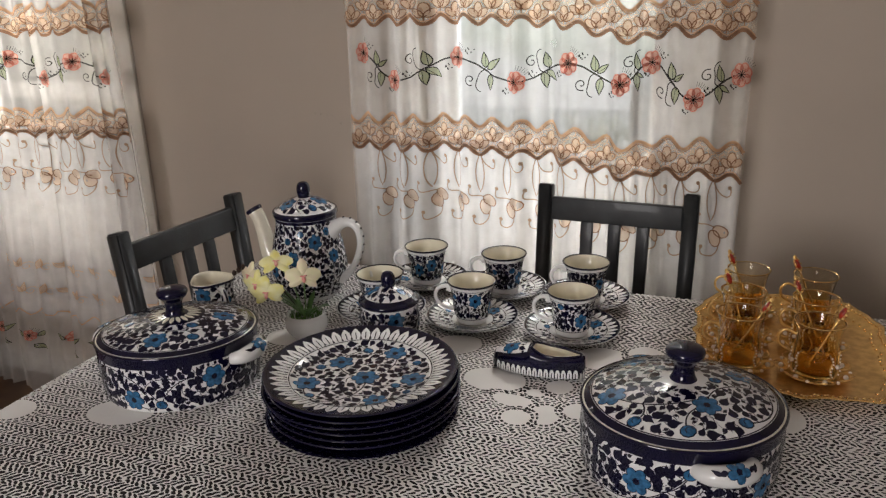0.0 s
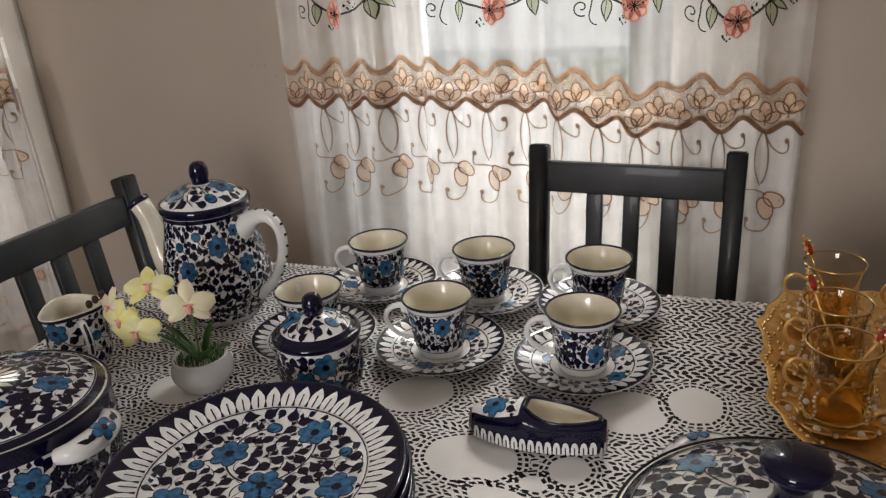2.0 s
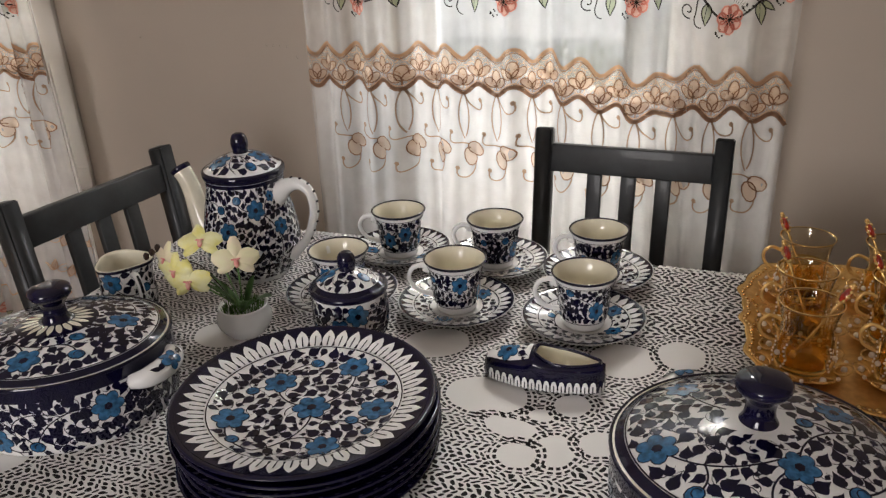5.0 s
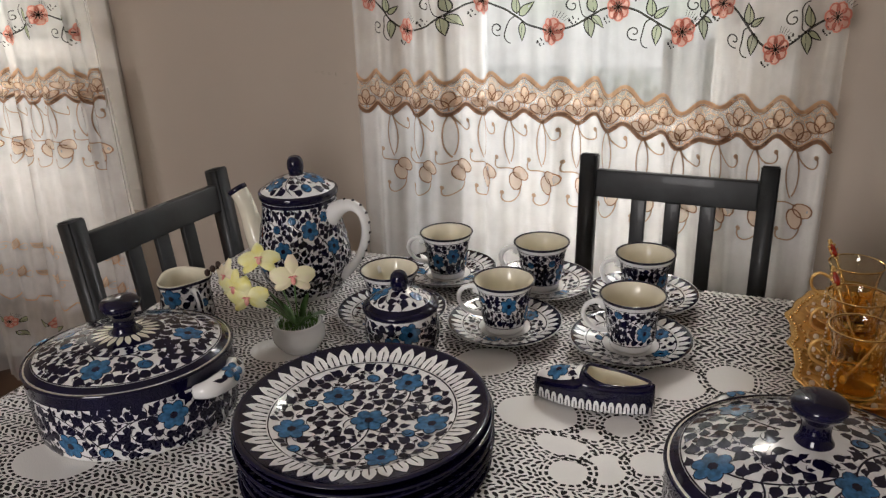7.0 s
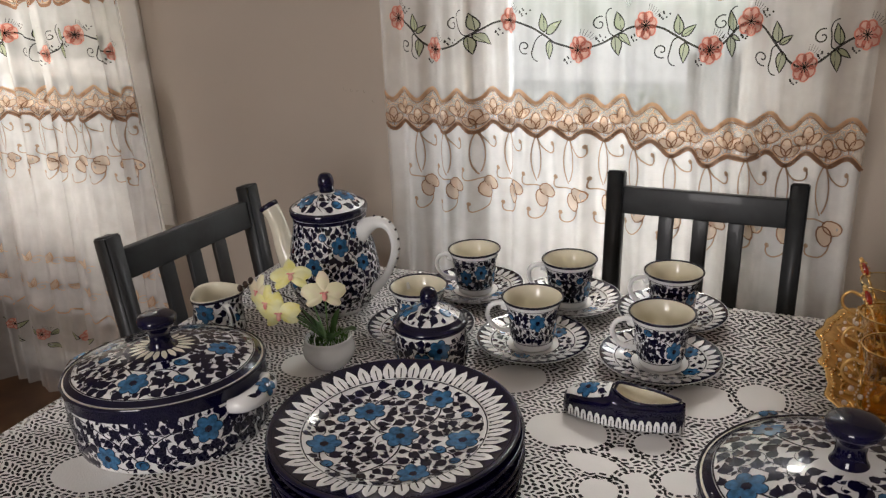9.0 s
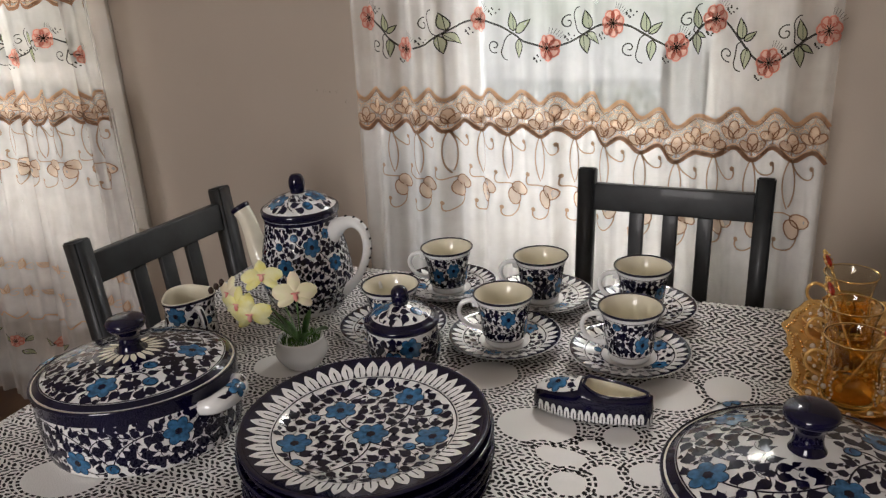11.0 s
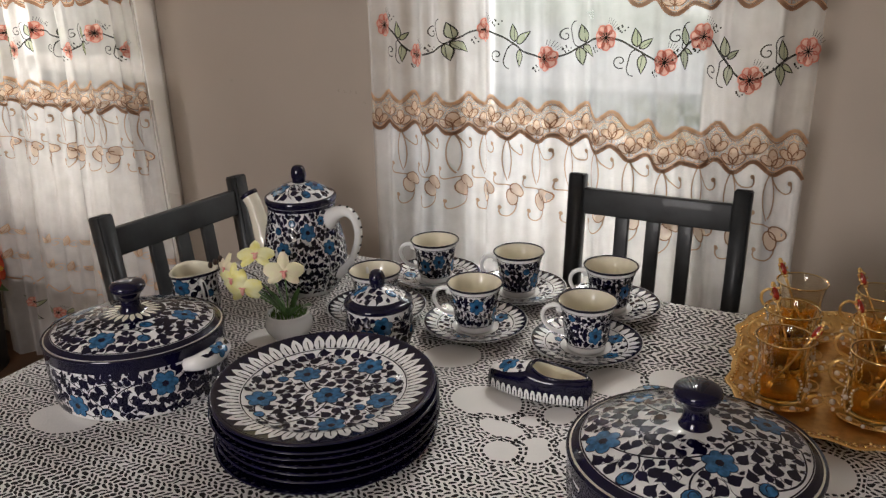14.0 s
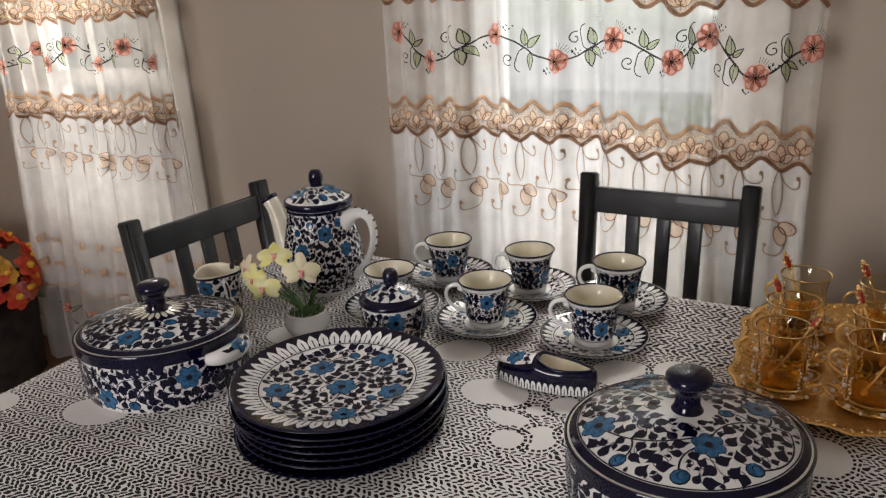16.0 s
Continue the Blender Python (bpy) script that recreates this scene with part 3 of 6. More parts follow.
# wall out of view; its opening is added only to let the fill lamp in
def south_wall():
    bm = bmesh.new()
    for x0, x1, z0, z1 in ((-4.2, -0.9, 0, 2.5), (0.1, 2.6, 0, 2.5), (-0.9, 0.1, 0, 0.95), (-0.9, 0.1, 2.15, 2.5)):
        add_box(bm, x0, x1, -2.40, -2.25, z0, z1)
    return solo("wall_south", bm, WALL_PAINT, pose(0, 0, 0), "unseen painted wall with an opening added for the fill lamp", "wall", kind="structure", smooth=False)


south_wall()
solo("floor", box(-4.4, 2.8, -3.6, 2.6, -0.12, 0.0), FLOOR_WOOD, pose(0, 0, 0), "brown wooden floor", "floor", kind="structure", smooth=False)
solo("ceiling", box(-4.4, 2.8, -3.6, 2.6, 2.5, 2.62), CEIL_PAINT, pose(0, 0, 0), "plain white ceiling", "ceiling", kind="structure", smooth=False)
solo("baseboard", box(-3.30, 2.5, WALL_D - 0.016, WALL_D, 0.0, 0.09, bevel=0.003), TRIM_WHITE, WALL, "white painted baseboard along the wall", "baseboard", kind="structure")


def window(name, a, b, lo, hi, bars, label):
    win = thing(name, WALL, label, "window", kind="structure")
    y0, y1 = WALL_D + 0.035, WALL_D + 0.105
    w = 0.055
    for x0, x1, z0, z1 in ((a, a + w, lo, hi), (b - w, b, lo, hi), (a + w, b - w, lo, lo + w), (a + w, b - w, hi - w, hi)):
        part("frame", box(x0, x1, y0, y1, z0, z1, bevel=0.006), WHITE_PVC, win)
    w2, i = 0.028, 0.012
    for x0, x1, z0, z1 in ((a + w - i, a + w + w2, lo + w - i, hi - w + i), (b - w - w2, b - w + i, lo + w - i, hi - w + i),
                           (a + w + w2, b - w - w2, lo + w - i, lo + w + w2), (a + w + w2, b - w - w2, hi - w - w2, hi - w + i)):
        part("sash", box(x0, x1, y0 + 0.018, y1 - 0.014, z0, z1, bevel=0.004), WHITE_PVC, win)
    for z0, z1 in bars:
        part("transom", box(a + w + w2, b - w - w2, y0 + 0.029, y0 + 0.043, z0, z1, bevel=0.003), WHITE_PVC, win)
    pane = part("pane", box(a + w, b - w, y0 + 0.034, y0 + 0.038, lo + w, hi - w), PANE_GLASS, win, "clear window glass", smooth=False)
    pane.visible_shadow = False
    t = 0.065
    for x0, x1, z0, z1 in ((a - t, a, lo - t, hi + t), (b, b + t, lo - t, hi + t), (a, b, hi, hi + t)):
        part("casing", box(x0, x1, WALL_D - 0.014, WALL_D - 0.001, z0, z1, bevel=0.003), TRIM_WHITE, win, "painted casing round the opening")
    part("sill", box(a - t, b + t, WALL_D - 0.016, WALL_D - 0.001, lo - 0.055, lo, bevel=0.003), TRIM_WHITE, win, "white painted window sill")
    return win


window("window_1", *HOLES[0], ((1.025, 1.075),), "white framed window with a transom behind a sheer curtain")
window("window_2", *HOLES[1], (), "white framed single-pane window behind a sheer curtain")

for s, z in ((-1.272, 1.014), (-1.236, 1.012), (-1.254, 1.013), (-1.212, 0.989), (-1.650, 1.028), (-1.290, 1.016)):
    solo("nail_hole", lathe([(0, -0.0012), (0.0027, -0.0010), (0.0031, 0.0)], 10), WOOD_DARK, WALL @ pose(s, WALL_D - 0.0004, z, 90, 0, 0), "tiny dark nail hole in the painted wall", "nail hole", "nail holes")

# outside: the neighbour's boarded wall, and the garden far off
house = thing("neighbour_house", WALL, "cream boarded wall of the house next door", "house")
for i in range(22):
    part("board", box(-4.2, -1.75, 1.30, 1.32, 0.0 + 0.115 * i, 0.122 + 0.115 * i, m=pose(0, 0, 0)), SIDING, house, smooth=False)
# this sheet emits light itself, standing for daylight from the garden
solo("garden_backdrop", box(-12, 9, 9.0, 9.05, -3, 8), GARDEN_GLOW, WALL, "glowing backdrop of pale green garden and grey distance outside", "backdrop", kind="structure", smooth=False)
# simple panel and posts put in for an unidentified pale shape outside
gate = thing("garden_panel", pose(-1.1, 5.3, 0.0), "pale painted panel between dark posts in the garden", "gate")
part("panel", box(-0.20, 0.16, -0.02, 0.02, -0.30, 0.82, bevel=0.01), WHITE_PVC, gate)
for x in (-0.24, 0.02, 0.20):
    part("post", box(x, x + 0.05, -0.07, -0.025, -0.30, 0.70, bevel=0.006), WOOD_DARK, gate)


def bush(m, seed, r):
    bs = thing("garden_bush", m, "green leafy garden bush outside the window", "bush")
    rng = random.Random(seed)
    bm = bmesh.new()
    for _ in range(420):
        v = Vector((rng.gauss(0, 1), rng.gauss(0, 1), rng.gauss(0, 1))).normalized() * r * rng.uniform(0.45, 1.0)
        v.z = abs(v.z) * 1.3
        fr = Matrix.Translation(v) @ Euler((rng.uniform(0, 6), rng.uniform(0, 6), 0)).to_matrix().to_4x4()
        blob(bm, lambda x, y, l: fr @ Vector((x, y, 0)), leaf_shape(0, 0, 0, 0.09, 0.35, 0.1), 0, 0)
    part("foliage", bm, LEAF, bs)
    part("stem", tube([(0, 0, -0.1), (0, 0, r)], [0.03, 0.01], 7), BUD, bs)
    return bs


bush(pose(-1.75, 5.6, -0.25), 1, 0.55)
bush(pose(-0.55, 6.2, -0.25), 2, 0.62)
solo("ground", box(-12, 12, 0.30, 9.0, -0.4, -0.3), SIDING, WALL, "pale paved ground outside the windows", "ground", kind="structure", smooth=False)


# ---- curtains ----
def fold_of(seed, amp, flare):
    rng = random.Random(seed)
    waves = [(rng.uniform(0.8, 1.2) * p, rng.uniform(0, 6.28), k) for p, k in ((0.245, 0.50), (0.13, 0.42), (0.071, 0.30), (0.041, 0.17), (0.026, 0.07))]

    def depth(s, z):
        drift = 0.012 * math.sin(2.3 * z + 5 * s)
        return amp * sum(k * math.sin(2 * math.pi * (s + drift) / p + a + 0.35 * math.sin(1.7 * z + a)) for p, a, k in waves)
    return depth


def spiral(x, y, r, a0, turns, n=14, grow=1.0):
    return [(x + r * (1 - t * 0.85) * math.cos(a0 + turns * 6.28 * t), y + r * (1 - t * 0.85) * math.sin(a0 + turns * 6.28 * t)) for t in (i / (n - 1) for i in range(n))]


def curve(p0, p1, p2, p3, n=10):
    return [tuple((1 - t) ** 3 * a + 3 * (1 - t) ** 2 * t * b + 3 * (1 - t) * t * t * c + t ** 3 * d for a, b, c, d in zip(p0, p1, p2, p3)) for t in (i / n for i in range(n + 1))]


def stitched_flower(bm, f, x, y, r, sq=1.0):
    """A coral embroidered flower: pale petals edged in red, a dark starry heart and whiskers."""
    for i in range(7):
        a = 2 * math.pi * i / 7 + 0.3
        px, py = x + 0.62 * r * sq * math.cos(a), y + 0.62 * r * math.sin(a)
        blob(bm, f, circle(px, py, r * 0.38 * sq, 9, r * 0.38), 0.0014, 1)
        o = circle(px, py, r * 0.38 * sq, 9, r * 0.38)
        line(bm, f, o + [o[0]], 0.0030, 0.0019, 0)
    blob(bm, f, circle(x, y, r * 0.42 * sq, 8, r * 0.42), 0.0022, 1)
    for i in range(9):
        a = 2 * math.pi * i / 9
        line(bm, f, [(x, y), (x + 0.40 * r * sq * math.cos(a), y + 0.40 * r * math.sin(a))], 0.0016, 0.0026, 3)
    for i in range(6):
        a = 0.6 + 0.16 * i
        line(bm, f, [(x + r * sq * 1.1 * math.cos(a), y + r * 1.1 * math.sin(a)), (x + r * sq * 1.55 * math.cos(a), y + r * 1.55 * math.sin(a))], 0.0007, 0.0014, 3)


def stitched_leaf(bm, f, x, y, ang, size, fill, edge):
    o = leaf_shape(x + math.cos(ang) * size * 0.5, y + math.sin(ang) * size * 0.5, ang, size, 0.29, 0.10)
    blob(bm, f, o, 0.0014, fill)
    line(bm, f, o + [o[0]], 0.0021, 0.0019, edge)
    line(bm, f, [(x, y), (x + math.cos(ang) * size * 0.85, y + math.sin(ang) * size * 0.85)], 0.0010, 0.0021, edge)


def flower_vine(bm, f, stops, r=0.0245):
    """Dark wavy stem through flowers at the given places, with leaf pairs, curls and sprigs."""
    for (xa, ya), (xb, yb) in zip(stops, stops[1:]):
        w = xb - xa
        line(bm, f, curve((xa, ya), (xa + 0.45 * w, ya), (xb - 0.45 * w, yb), (xb, yb), 16), 0.0037, 0.0015, 3)
        mx, my = (xa + xb) / 2, (ya + yb) / 2
        up = 1 if yb > ya else -1
        sq = min(1.0, w / 0.14)
        if up < 0:
            for dx, dy, a, sz in ((0.002, 0.004, 92, 0.036), (0.006, 0.001, 34, 0.038 * sq), (0.014, -0.010, -98, 0.037)):
                stitched_leaf(bm, f, mx + dx * sq, my + dy, math.radians(a), sz, 2, 3)
        else:
            for dx, dy, a, sz in ((0.010, 0.008, 96, 0.036), (0.000, 0.000, -86, 0.037), (0.006, 0.002, -40, 0.038 * sq)):
                stitched_leaf(bm, f, mx + dx * sq, my + dy, math.radians(a), sz, 2, 3)
        cx = mx - 0.034 * sq
        line(bm, f, spiral(cx, my + 0.022 * up, 0.014, 1.2 * up, 1.15 * up, 18), 0.0024, 0.0015, 3)
        line(bm, f, curve((mx, my), (mx - 0.012, my + 0.004 * up), (cx + 0.018, my + 0.010 * up), (cx + 0.012, my + 0.034 * up), 8), 0.0022, 0.0015, 3)
        line(bm, f, curve((cx + 0.012, my + 0.034 * up), (cx + 0.012, my + 0.044 * up), (cx + 0.018, my + 0.050 * up), (cx + 0.024, my + 0.050 * up), 8), 0.0020, 0.0015, 3)
        for gx, gy in ((xb - 0.030 * sq, yb - 0.022), (xa + 0.030 * sq, ya + 0.016)):
            for i in range(9):
                blob(bm, f, circle(gx + 0.010 * math.cos(2.4 * i) * (i / 9) ** 0.5 * sq + 0.0012 * i, gy + 0.008 * math.sin(2.4 * i) * (i / 9) ** 0.5, 0.0019, 5), 0.0015, 3)
    for x, y in stops:
        stitched_flower(bm, f, x, y, r, 0.80)


def lace_band(bm_fill, bm, f, s0, s1, mid, half=0.034, period=0.066):
    """A scalloped strip: netted ground, thick wavy edges and rows of three-petalled motifs."""
    n = int((s1 - s0) / 0.006)
    top, low = [], []
    for i in range(n + 1):
        s = s0 + (s1 - s0) * i / n
        w = 0.012 * math.cos(2 * math.pi * s / period)
        top.append((s, mid(s) + half + w))
        low.append((s, mid(s) - half + w * 0.85))
    for (a, b), (c, d) in zip(zip(top, low), zip(top[1:], low[1:])):
        bm_fill.faces.new([bm_fill.verts.new(f(p[0], p[1], 0.0010)) for p in (a, b, d, c)])
    line(bm, f, top, 0.0070, 0.0016, 4)
    line(bm, f, [(x, y - 0.0062) for x, y in top], 0.0018, 0.0018, 5)
    line(bm, f, low, 0.0080, 0.0016, 5)
    line(bm, f, [(x, y + 0.0066) for x, y in low], 0.0020, 0.0018, 4)
    for i in range(int((s1 - s0) / 0.0165)):
        for j in range(4):
            s = s0 + 0.0165 * (i + 0.5 * (j % 2)) + 0.004
            y = mid(s) - half + 0.011 + 0.0165 * j + 0.011 * math.cos(2 * math.pi * s / period)
            if s < s1 - 0.006:
                o = circle(s, y, 0.0088, 6)
                line(bm, f, o + [o[0]], 0.0011, 0.0014, 4)
    k = math.ceil(s0 / (period / 2))
    while k * period / 2 < s1 - 0.01:
        s = k * period / 2
        if s > s0 + 0.012:
            y = mid(s) + (0.004 if k % 2 == 0 else -0.016)
            for a, sz in ((90, 0.030), (40, 0.025), (140, 0.025)):
                o = circle(s + math.cos(math.radians(a)) * sz * 0.55, y - 0.012 + math.sin(math.radians(a)) * sz * 0.55, sz * 0.52, 10, sz * 0.30, math.radians(a))
                blob(bm, f, o, 0.0015, 6)
                line(bm, f, o + [o[0]], 0.0022, 0.0020, 5)
            line(bm, f, [(s, y - 0.008), (s, y - 0.02)], 0.0020, 0.0018, 5)
        k += 1


def scroll_row(bm, f, s0, s1, mid, drop, period=0.066):
    """Thin hanging scrolls below a band: a long loop, hooks with round ends and a tilted pair of round leaves."""
    k = math.ceil(s0 / period - 0.5)
    while (k + 0.5) * period < s1 - 0.03:
        s = (k + 0.5) * period
        k += 1
        if s < s0 + 0.03:
            continue
        t = mid(s) - 0.042
        e = (drop - 0.042) / 0.108

        def stitch(w, *p):
            line(bm, f, curve(*[(s + x, t + y * e) for x, y in p]), w, 0.0015, 7)

        def dot(x, y):
            blob(bm, f, circle(s + x, t + y * e, 0.0038, 7, 0.0052, 0.4), 0.0016, 7)
        stitch(0.0024, (0, 0), (-0.014, -0.026), (-0.013, -0.060), (0.001, -0.084))
        stitch(0.0024, (0, 0), (0.013, -0.026), (0.013, -0.060), (0.003, -0.080))
        stitch(0.0027, (0.002, 0.0), (0.008, -0.030), (0.046, -0.044), (0.037, -0.014))
        dot(0.035, -0.013)
        stitch(0.0027, (0.012, -0.094), (-0.004, -0.088), (-0.036, -0.100), (-0.025, -0.072))
        dot(-0.024, -0.070)
        for dx, dy, a, lng in ((0.024, -0.101, -28, 0.0175), (0.012, -0.116, -78, 0.0190)):
            o = circle(s + dx, t + dy * e, lng, 12, 0.0125, math.radians(a))
            blob(bm, f, o, 0.0014 + 0.0003 * (lng > 0.017), 6)
            line(bm, f, o + [o[0]], 0.0025, 0.0020, 5)
        stitch(0.0027, (0.022, -0.128), (0.022, -0.160), (-0.022, -0.168), (-0.016, -0.140))
        dot(-0.015, -0.138)


THREADS = [TH_RED, TH_PINK, TH_GREEN, TH_BLACK, TH_EDGE, TH_BROWN, TH_PEACH, TH_TAN]


def curtain(name, s0, s1, seed, mid, stops, low_work, label, hem=0.03, flare=0.0, lining_hem=0.04):
    cur = thing(name, WALL, label, "curtain", "sheer curtains")
    depth = fold_of(seed, 0.026, flare)

    def f(s, z, lift):
        spread = flare * max(0.0, 1.0 - z) * (s1 - s) / (s1 - s0)
        return Vector((s - spread, depth(s, z) - lift, z))
    bm = bmesh.new()
    nx, nz = int((s1 - s0) / 0.006), 40
    grid = [[bm.verts.new(f(s0 + (s1 - s0) * i / nx, hem + (2.14 - hem) * j / nz, 0)) for i in range(nx + 1)] for j in range(nz + 1)]
    for j in range(nz):
        for i in range(nx):
            bm.faces.new([grid[j][i], grid[j][i + 1], grid[j + 1][i + 1], grid[j + 1][i]])
    part("cloth", bm, SHEER, cur, "sheer off-white voile")
    bm = bmesh.new()
    grid = []
    for j in range(17):
        row = []
        for i in range(nx + 1):
            s = s0 + 0.004 + (s1 - s0 - 0.008) * i / nx
            low = lining_hem + 0.012 * abs(math.sin(math.pi * s / 0.075))
            row.append(bm.verts.new(f(s, low + (mid(s) - low) * j / 16, -0.010)))
        grid.append(row)
    for j in range(16):
        for i in range(nx):
            bm.faces.new([grid[j][i], grid[j][i + 1], grid[j + 1][i + 1], grid[j + 1][i]])
    part("lining", bm, LINING, cur, "white voile lining below the lace band")
    bm = bmesh.new()
    for up in (0.0, 0.298):
        fill = bmesh.new()
        lace_band(fill, bm, f, s0, s1, lambda s: mid(s) + up)
        part("lace_band", fill, BAND, cur, "tan netted lace band")
    scroll_row(bm, f, s0, s1, mid, 0.163)
    flower_vine(bm, f, stops)
    low_work(bm, f)
    part("embroidery", bm, THREADS, cur, "embroidered coral flowers, green leaves and tan scrolls")
    rod = part("rod", tube([(s0 - 0.08, 0, 2.15), (s1 + 0.08, 0, 2.15)], 0.011), TRIM_WHITE, cur)
    for x in (s0 - 0.03, s1 + 0.03):
        part("bracket", box(x - 0.008, x + 0.008, 0.0, WALL_D, 2.135, 2.165), TRIM_WHITE, cur)
    return cur


def no_work(bm, f):
    pass


def hem_work(bm, f):
    """Lace scallops and small sprays near the foot of the curtain."""
    for i in range(11):
        s = -2.55 + 0.072 * i
        for dz in (0.0, -0.09):
            stitched_leaf(bm, f, s, 0.50 + dz, 1.2, 0.034, 6, 4)
            stitched_leaf(bm, f, s, 0.50 + dz, 2.3, 0.030, 6, 4)
            line(bm, f, spiral(s + 0.02, 0.50 + dz, 0.016, 0.5, 1.2), 0.0016, 0.0015, 4)
        if i % 2:
            stitched_flower(bm, f, s, 0.245, 0.020)
            stitched_leaf(bm, f, s + 0.02, 0.24, 0.5, 0.036, 2, 3)
            stitched_leaf(bm, f, s - 0.02, 0.24, 2.5, 0.036, 2, 3)
            stitched_leaf(bm, f, s + 0.01, 0.21, -0.7, 0.036, 2, 3)
    line(bm, f, [(-2.58 + 0.01 * i, 0.335 + 0.012 * math.sin(i * 0.9)) for i in range(77)], 0.004, 0.0015, 4)


def mid_right(s):
    return float(np.interp(s, (-1.11, -1.0, -0.80, -0.62, -0.55, -0.44, -0.405, -0.36, -0.33, -0.18), (0.998, 1.0, 1.002, 0.992, 0.988, 0.958, 0.952, 0.968, 0.974, 0.960)))


curtain("curtain", -1.11, -0.175, 4, mid_right,
        [(-1.063, 1.189), (-0.976, 1.126), (-0.817, 1.180), (-0.672, 1.127), (-0.549, 1.169), (-0.438, 1.124), (-0.375, 1.170), (-0.283, 1.097), (-0.194, 1.147)],
        no_work, "sheer off-white curtain with embroidered flowers and tan lace band")
curtain("curtain", -2.62, -1.812, 9, lambda s: 0.983 + 0.004 * math.sin(9 * s),
        [(-2.575, 1.105), (-2.42, 1.160), (-2.345, 1.115), (-2.24, 1.172), (-2.11, 1.115), (-1.997, 1.164), (-1.88, 1.12)],
        hem_work, "sheer embroidered curtain reaching down to the floor", flare=0.14, lining_hem=0.31)


# ---- dining table and cloth ----
U0, U1, V0, V1 = -0.950, 0.64, 0.40, 1.530
table = thing("dining_table", TABLE, "dark wooden dining table under a white lace cloth", "table")
part("tabletop", box(U0 + 0.006, U1 - 0.006, V0 + 0.006, V1 - 0.006, TOP - 0.034, TOP - 0.0045, bevel=0.004), TABLE_WOOD, table)
for y0 in (V0 + 0.08, V1 - 0.10):
    part("apron", box(U0 + 0.08, U1 - 0.08, y0, y0 + 0.02, TOP - 0.115, TOP - 0.034), TABLE_WOOD, table, smooth=False)
for u in (U0 + 0.09, U1 - 0.09):
    for v in (V0 + 0.09, V1 - 0.09):
        part("leg", box(u - 0.033, u + 0.033, v - 0.033, v + 0.033, 0, TOP - 0.034, bevel=0.004), TABLE_WOOD, table)


def tablecloth():
    """Lace laid over the table top, turned over its edges and hanging with soft waves; its pattern runs on round the edges."""
    bm = bmesh.new()
    uv = bm.loops.layers.uv.new("UVMap")
    drop, rnd = 0.24, 0.010

    def steps(a, b):
        out = [a - drop + drop * i / 9 for i in range(9)] + [a - 0.012, a - 0.006, a, a + 0.006]
        n = 44
        out += [a + 0.012 + (b - a - 0.024) * i / n for i in range(n + 1)]
        return out + [b - 0.006, b, b + 0.006, b + 0.012] + [b + drop * (i + 1) / 9 for i in range(9)]

    def over(p, a, b):
        """Where a length p of cloth lies: its place across, and how far it hangs."""
        for e, sg in ((a, -1), (b, 1)):
            o = (p - e) * sg
            if o > -rnd:
                ang = min((o + rnd) / rnd, math.pi / 2)
                return e + sg * (-rnd + rnd * math.sin(ang) + 0.004), rnd * (1 - math.cos(ang)) + max(0.0, o + rnd - rnd * math.pi / 2)
        return p, 0.0
    us, vs = steps(U0, U1), steps(V0, V1)
    grid = []
    for v in vs:
        row = []
        for u in us:
            x, hx = over(u, U0, U1)
            y, hy = over(v, V0, V1)
            h = max(hx, hy)
            if h > 0.03:
                wave = 0.011 * min(1, h / 0.15) * math.sin(38 * (u if hy > hx else v))
                if hy >= hx:
                    y += (1 if v > 1 else -1) * (wave + 0.012)
                if hx >= hy:
                    x += (1 if u > 0 else -1) * (wave + 0.012)
            row.append((bm.verts.new((x, y, TOP - h + 0.0006 * noise.noise(Vector((u * 14, v * 14, 0))))), u, v))
        grid.append(row)
    for j in range(len(vs) - 1):
        for i in range(len(us) - 1):
            q = (grid[j][i], grid[j][i + 1], grid[j + 1][i + 1], grid[j + 1][i])
            fc = bm.faces.new([a[0] for a in q])
            for lp, a in zip(fc.loops, q):
                lp[uv].uv = (a[1], a[2])
    return solo("tablecloth", bm, LACE, TABLE, "white crochet lace tablecloth with oval motifs on the table", "tablecloth")


tablecloth()


